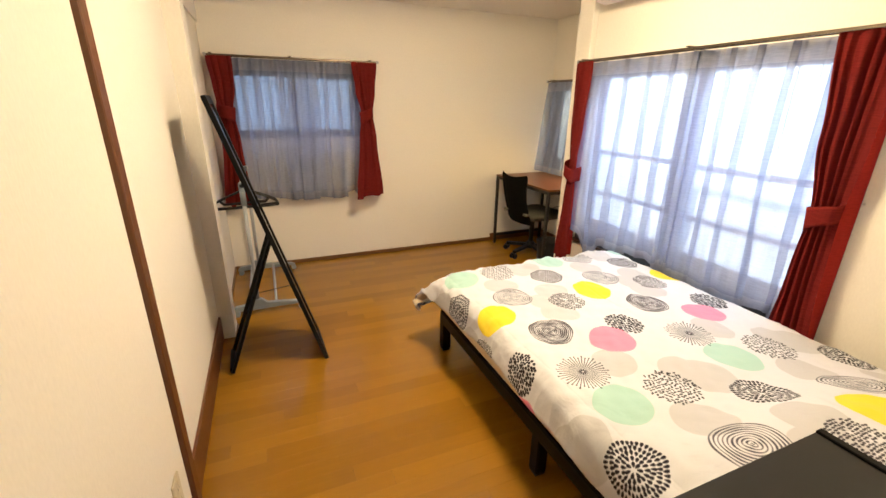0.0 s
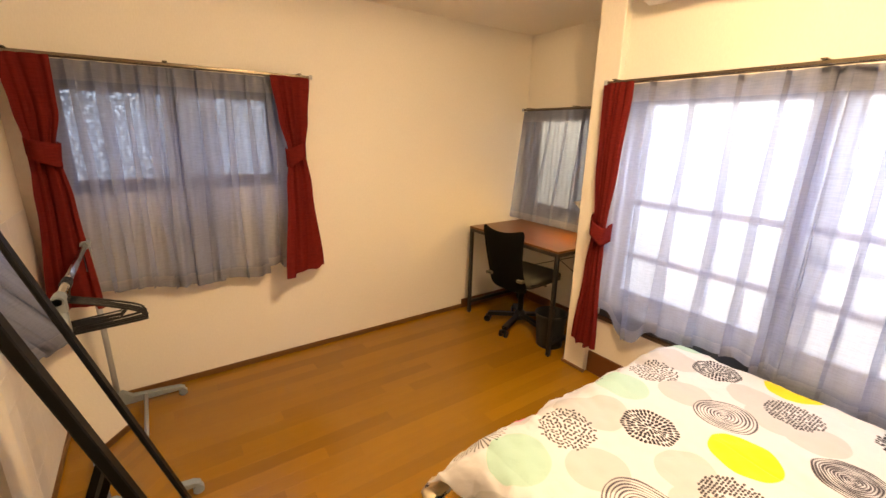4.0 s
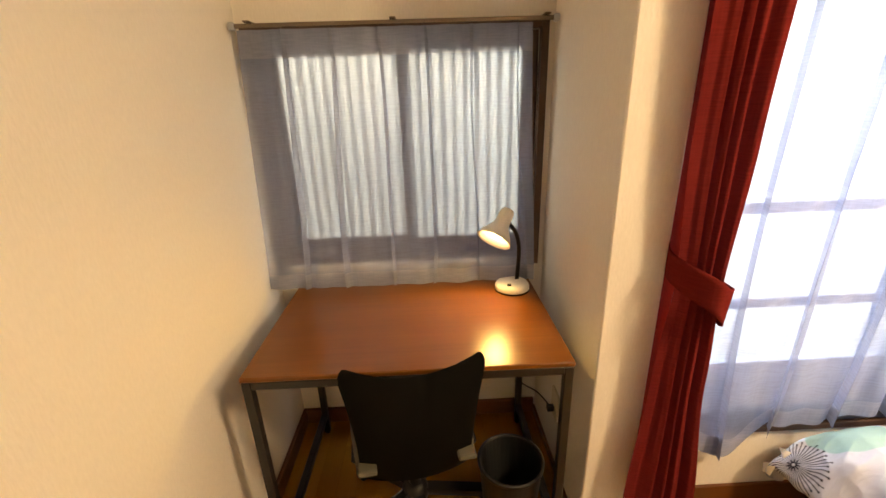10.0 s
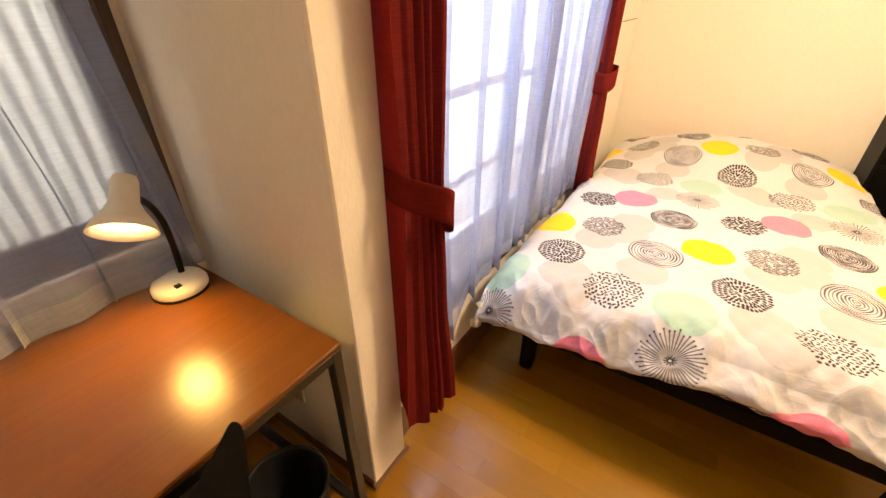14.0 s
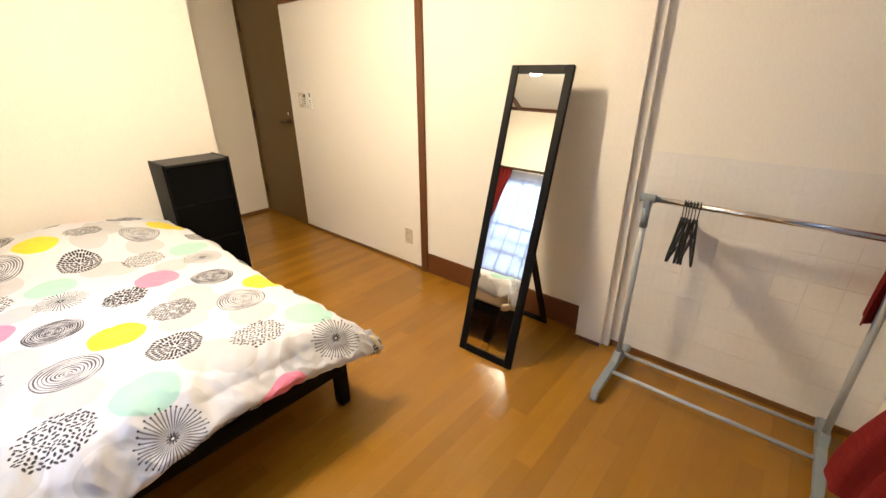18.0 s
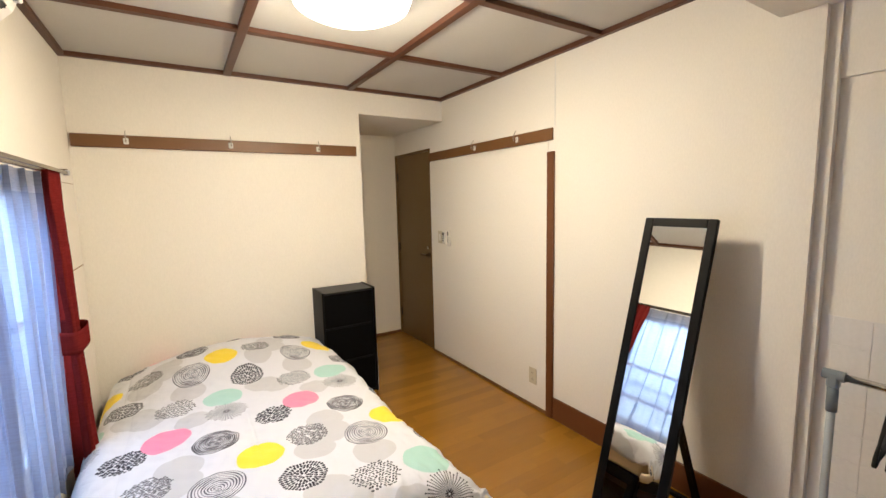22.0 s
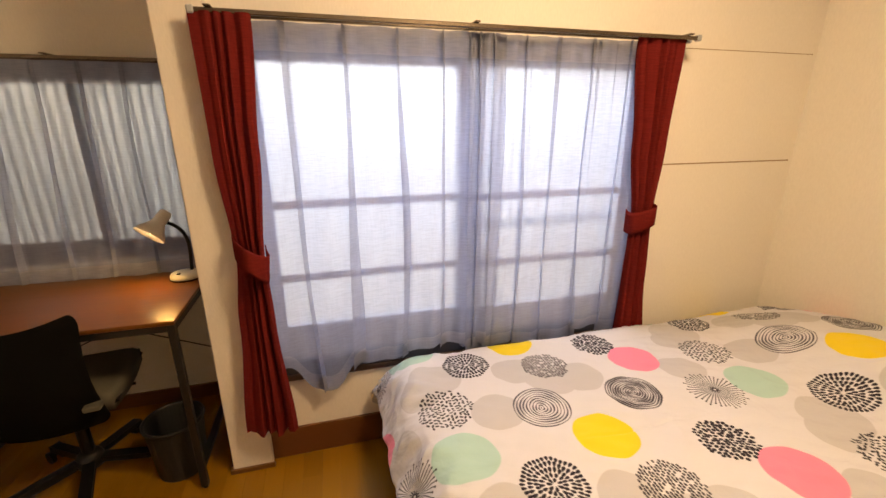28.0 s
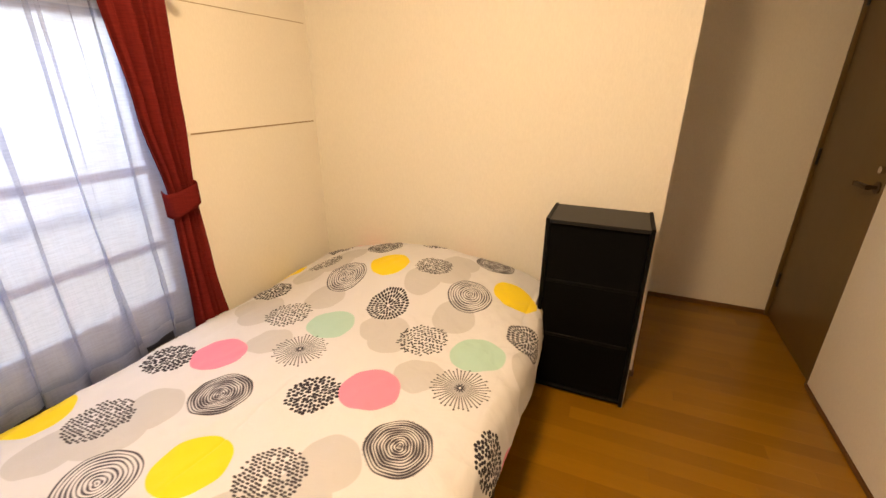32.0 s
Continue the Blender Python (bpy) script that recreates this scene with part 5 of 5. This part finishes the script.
bm = bmesh.new()
rows = [[bm.verts.new(back_point(i / 10 - 1, j / 16, 0)) for i in range(21)] for j in range(17)]
for a, b in zip(rows, rows[1:]):
    for i in range(20):
        bm.faces.new((a[i], a[i + 1], b[i + 1], b[i]))
bmesh.ops.solidify(bm, geom=bm.faces[:], thickness=-0.028)
backrest = part("backrest", bm, M_MESH, chair, "black fabric backrest with flared top corners", smooth=True)
mod = backrest.modifiers.new("round", "SUBSURF")
mod.levels = mod.render_levels = 1
for side in (-1, 1):
    bm = box((-0.238, side * 0.140 - 0.026, 0.440), (-0.196, side * 0.140 + 0.026, 0.460), 0.004)
    part("back_tab", bm, M_BEIGE, chair, "pale tab on the back cover")
part("back_stem", bar((-0.08, 0, 0.385), (-0.205, 0, 0.42), 0.06, 0.018), M_PLASTIC, chair)
part("lever", tube([(0.02, -0.07, 0.385), (0.02, -0.20, 0.375)], 0.006), M_PLASTIC, chair)

# ---- waste bin ----
bin_ = thing("waste_bin", 3.000, 3.268, 0, "round black plastic waste bin, empty", "waste bin")
part("body", lathe([(0.0, 0.0), (0.088, 0.0), (0.090, 0.004), (0.107, 0.236), (0.103, 0.236), (0.082, 0.008), (0.0, 0.008)], 40), M_BIN, bin_)
part("rim", lathe([(0.104, 0.228), (0.112, 0.230), (0.113, 0.242), (0.108, 0.245), (0.103, 0.242), (0.104, 0.228)], 40, cap=False), M_BIN, bin_, smooth=True)

# ---- standing mirror ----
mirror = thing("standing_mirror", 0.896, 2.622, 0, "tall leaning mirror in a black frame on a strut", "mirror", turn=2.0)
lean = Matrix.Rotation(-math.atan2(0.418, 1.432), 4, "Y")
W2, H2, F2 = 0.161, 1.492, 0.040
def leaned(bm):
    bm.transform(lean)
    return bm
for y in (-W2, W2 - F2):
    part("stile", leaned(box((-0.022, y, 0), (0, y + F2, H2), 0.003)), M_BLACKWOOD, mirror)
for z in (0, H2 - F2):
    part("rail", leaned(box((-0.022, -W2 + F2, z), (0, W2 - F2, z + F2), 0.003)), M_BLACKWOOD, mirror)
part("glass", leaned(box((-0.010, -W2 + F2, F2), (-0.006, W2 - F2, H2 - F2))), M_MIRROR, mirror, "silvered mirror glass")
part("back_board", leaned(box((-0.018, -W2 + F2, F2), (-0.012, W2 - F2, H2 - F2))), M_BLACKWOOD, mirror)
hinge = lean @ Vector((-0.024, 0, 0.76))
foot = Vector((-0.505, 0, 0.012))
strut = part("strut", bar(hinge + Vector((0, -0.075, 0)), foot + Vector((0, -0.105, 0)), 0.030, 0.016), M_BLACKWOOD, mirror)
part("strut", bar(hinge + Vector((0, 0.075, 0)), foot + Vector((0, 0.105, 0)), 0.030, 0.016), M_BLACKWOOD, mirror)
part("strut_bar", bar(foot + Vector((0, -0.105, 0.012)), foot + Vector((0, 0.105, 0.012)), 0.024, 0.016), M_BLACKWOOD, mirror)
mid = hinge.lerp(foot, 0.45)
front = lean @ Vector((-0.022, 0, 0.45))
part("cord", tube([front, mid], 0.002, n=5), M_BLACK, mirror)
part("hinge_plate", leaned(box((-0.026, -0.09, 0.745), (-0.020, 0.09, 0.775))), M_CHROME, mirror)

# ---- clothes rack ----
rack = thing("clothes_rack", 0.530, 3.575, 0, "grey tubular clothes rack on casters with a chrome bar", "clothes rack")
R0, R1, RH = -0.385, 0.405, 0.905
part("hanging_bar", rod((0, R0 - 0.03, RH), (0, R1 + 0.03, RH), 0.0125, n=20), M_CHROME, rack, "chrome hanging bar", smooth=True)
for y in (R0, R1):
    part("post", rod((0, y, 0.10), (0, y, RH - 0.07), 0.0125, n=16), M_LIGHTGREY, rack, smooth=True)
    part("sleeve", rod((0, y, RH - 0.13), (0, y, RH - 0.02), 0.0165, n=16), M_GREY, rack, "dark grey plastic sleeve", smooth=True)
    bm = rod((0, y - 0.030, RH), (0, y + 0.030, RH), 0.0185, n=18)
    box((-0.018, y - 0.017, RH - 0.045), (0.018, y + 0.017, RH + 0.014), 0.006, bm)
    part("corner_joint", bm, M_GREY, rack)
    bm = bmesh.new()
    outline = [(-0.165, 0.045), (-0.145, 0.075), (-0.05, 0.082), (-0.025, 0.115), (0.025, 0.115), (0.06, 0.082), (0.18, 0.072), (0.270, 0.062), (0.295, 0.045), (0.270, 0.040), (-0.150, 0.040)]
    a = [bm.verts.new((x, y - 0.017, z)) for x, z in outline]
    b = [bm.verts.new((x, y + 0.017, z)) for x, z in outline]
    n = len(outline)
    for i in range(n):
        bm.faces.new((a[i], a[(i + 1) % n], b[(i + 1) % n], b[i]))
    bm.faces.new(a[::-1])
    bm.faces.new(b)
    bmesh.ops.recalc_face_normals(bm, faces=bm.faces)
    bmesh.ops.bevel(bm, geom=bm.edges[:], offset=0.003, segments=1, affect="EDGES")
    foot_ob = part("foot", bm, M_GREY, rack, "grey plastic foot")
    for x in (-0.140, 0.280):
        bm = rod((x, y - 0.013, 0.020), (x, y + 0.013, 0.020), 0.020, n=18)
        rod((x - 0.004, y, 0.030), (x - 0.004, y, 0.052), 0.009, bm)
        part("caster", bm, M_GREY, foot_ob)
part("lower_bar", rod((-0.055, R0, 0.070), (-0.055, R1, 0.070), 0.009, n=12), M_LIGHTGREY, rack, smooth=True)
part("lower_bar", rod((0.115, R0, 0.065), (0.115, R1, 0.065), 0.009, n=12), M_LIGHTGREY, rack, smooth=True)


def hanger(m):
    ob = thing("clothes_hanger", 0, 0, 0, "thin black plastic clothes hanger on the rack", "hanger", "hangers on the rack")
    hook = [(-0.013 + 0.0, 0, -0.004), (-0.013, 0, 0.008), (-0.004, 0, 0.0165), (0.006, 0, 0.015), (0.0135, 0, 0.006), (0.0135, 0, -0.006), (0.006, 0, -0.022), (0.0, 0, -0.036), (0, 0, -0.058)]
    part("hook", tube(spline(hook, 4), 0.0022, n=6), M_BLACK, ob, smooth=True)
    arms = [(0, 0, -0.058), (0.10, 0, -0.098), (0.185, 0, -0.140), (0.205, 0, -0.165), (0.190, 0, -0.176), (0, 0, -0.178), (-0.190, 0, -0.176), (-0.205, 0, -0.165), (-0.185, 0, -0.140), (-0.10, 0, -0.098), (0, 0, -0.058)]
    part("frame", tube(spline(arms, 3), 0.0045, n=6), M_PLASTIC, ob, smooth=True)
    part("inner_bar", tube([(0.15, 0, -0.128), (0.13, 0, -0.150), (-0.13, 0, -0.150), (-0.15, 0, -0.128)], 0.003, n=6), M_PLASTIC, ob)
    ob.matrix_world = m
    return ob


first = hanger(pose(0.530, 3.330, RH + 0.0, 0, 0, 5))
for k, (dy, rz) in enumerate(((0.011, 1), (0.021, 6), (0.032, 9), (0.044, 3), (0.056, 12))):
    copy_thing(first, pose(0.530, 3.330 + dy, RH, 0, 0, rz))

# ---- wall tiles ----
wall_bay = bpy.data.objects["wall_bay"]
P, GAP = 0.1105, 0.0012
def tile_mesh(w, h):
    bm = box((0, 0, 0), (0.0022, w, h), 0.0007)
    me = bpy.data.meshes.new("tile")
    bm.to_mesh(me)
    bm.free()
    me.materials.append(M_TILE)
    return me
full = tile_mesh(P - GAP, P - GAP)
part("tile_bed", box((BAYX, PW_N + 0.036, 0.03), (BAYX + 0.0015, NY, 1.068)), M_GROUT, wall_bay)
y = NY - 0.006 - (P - GAP)
while y > PW_N + 0.036:
    z = 0.960
    while z > 0.02:
        tile = new("tile", full)
        tile.parent = wall_bay
        tile.location = (BAYX + 0.0016, y, z)
        tile.rotation_euler = (0, radians(random.uniform(-0.25, 0.25)), 0)
        z -= P
    y -= P

# ---- floor boards ----
def board_mesh(w, l):
    bm = box((0, 0, -0.006), (l, w, 0.0))
    me = bpy.data.meshes.new("plank")
    bm.to_mesh(me)
    bm.free()
    me.materials.append(M_FLOOR)
    return me
BW = 0.0755
cache = {}
y, k = BACKY, 0
while y < NY - 0.005:
    w = min(BW, NY - y)
    x0, x1 = WX - 0.03 if y < PW_S else BAYX - 0.005, (PARTX + 0.01 if y < SY - 0.02 else EX + 0.01) if y < PIL_N - 0.05 else NOOKX + 0.01
    x = x0 - (k * 0.3437 + (0.2 if k % 2 else 0)) % 0.909
    while x < x1 - 0.01:
        a, b = max(x, x0), min(x + 0.909, x1)
        if b - a > 0.02:
            key = (round(w, 4), round(b - a, 4))
            if key not in cache:
                cache[key] = board_mesh(w - 0.0004, b - a - 0.0004)
            pl = new("plank", cache[key])
            pl.parent = floor
            pl.location = (a, y, 0)
        x += 0.909
    y += BW
    k += 1
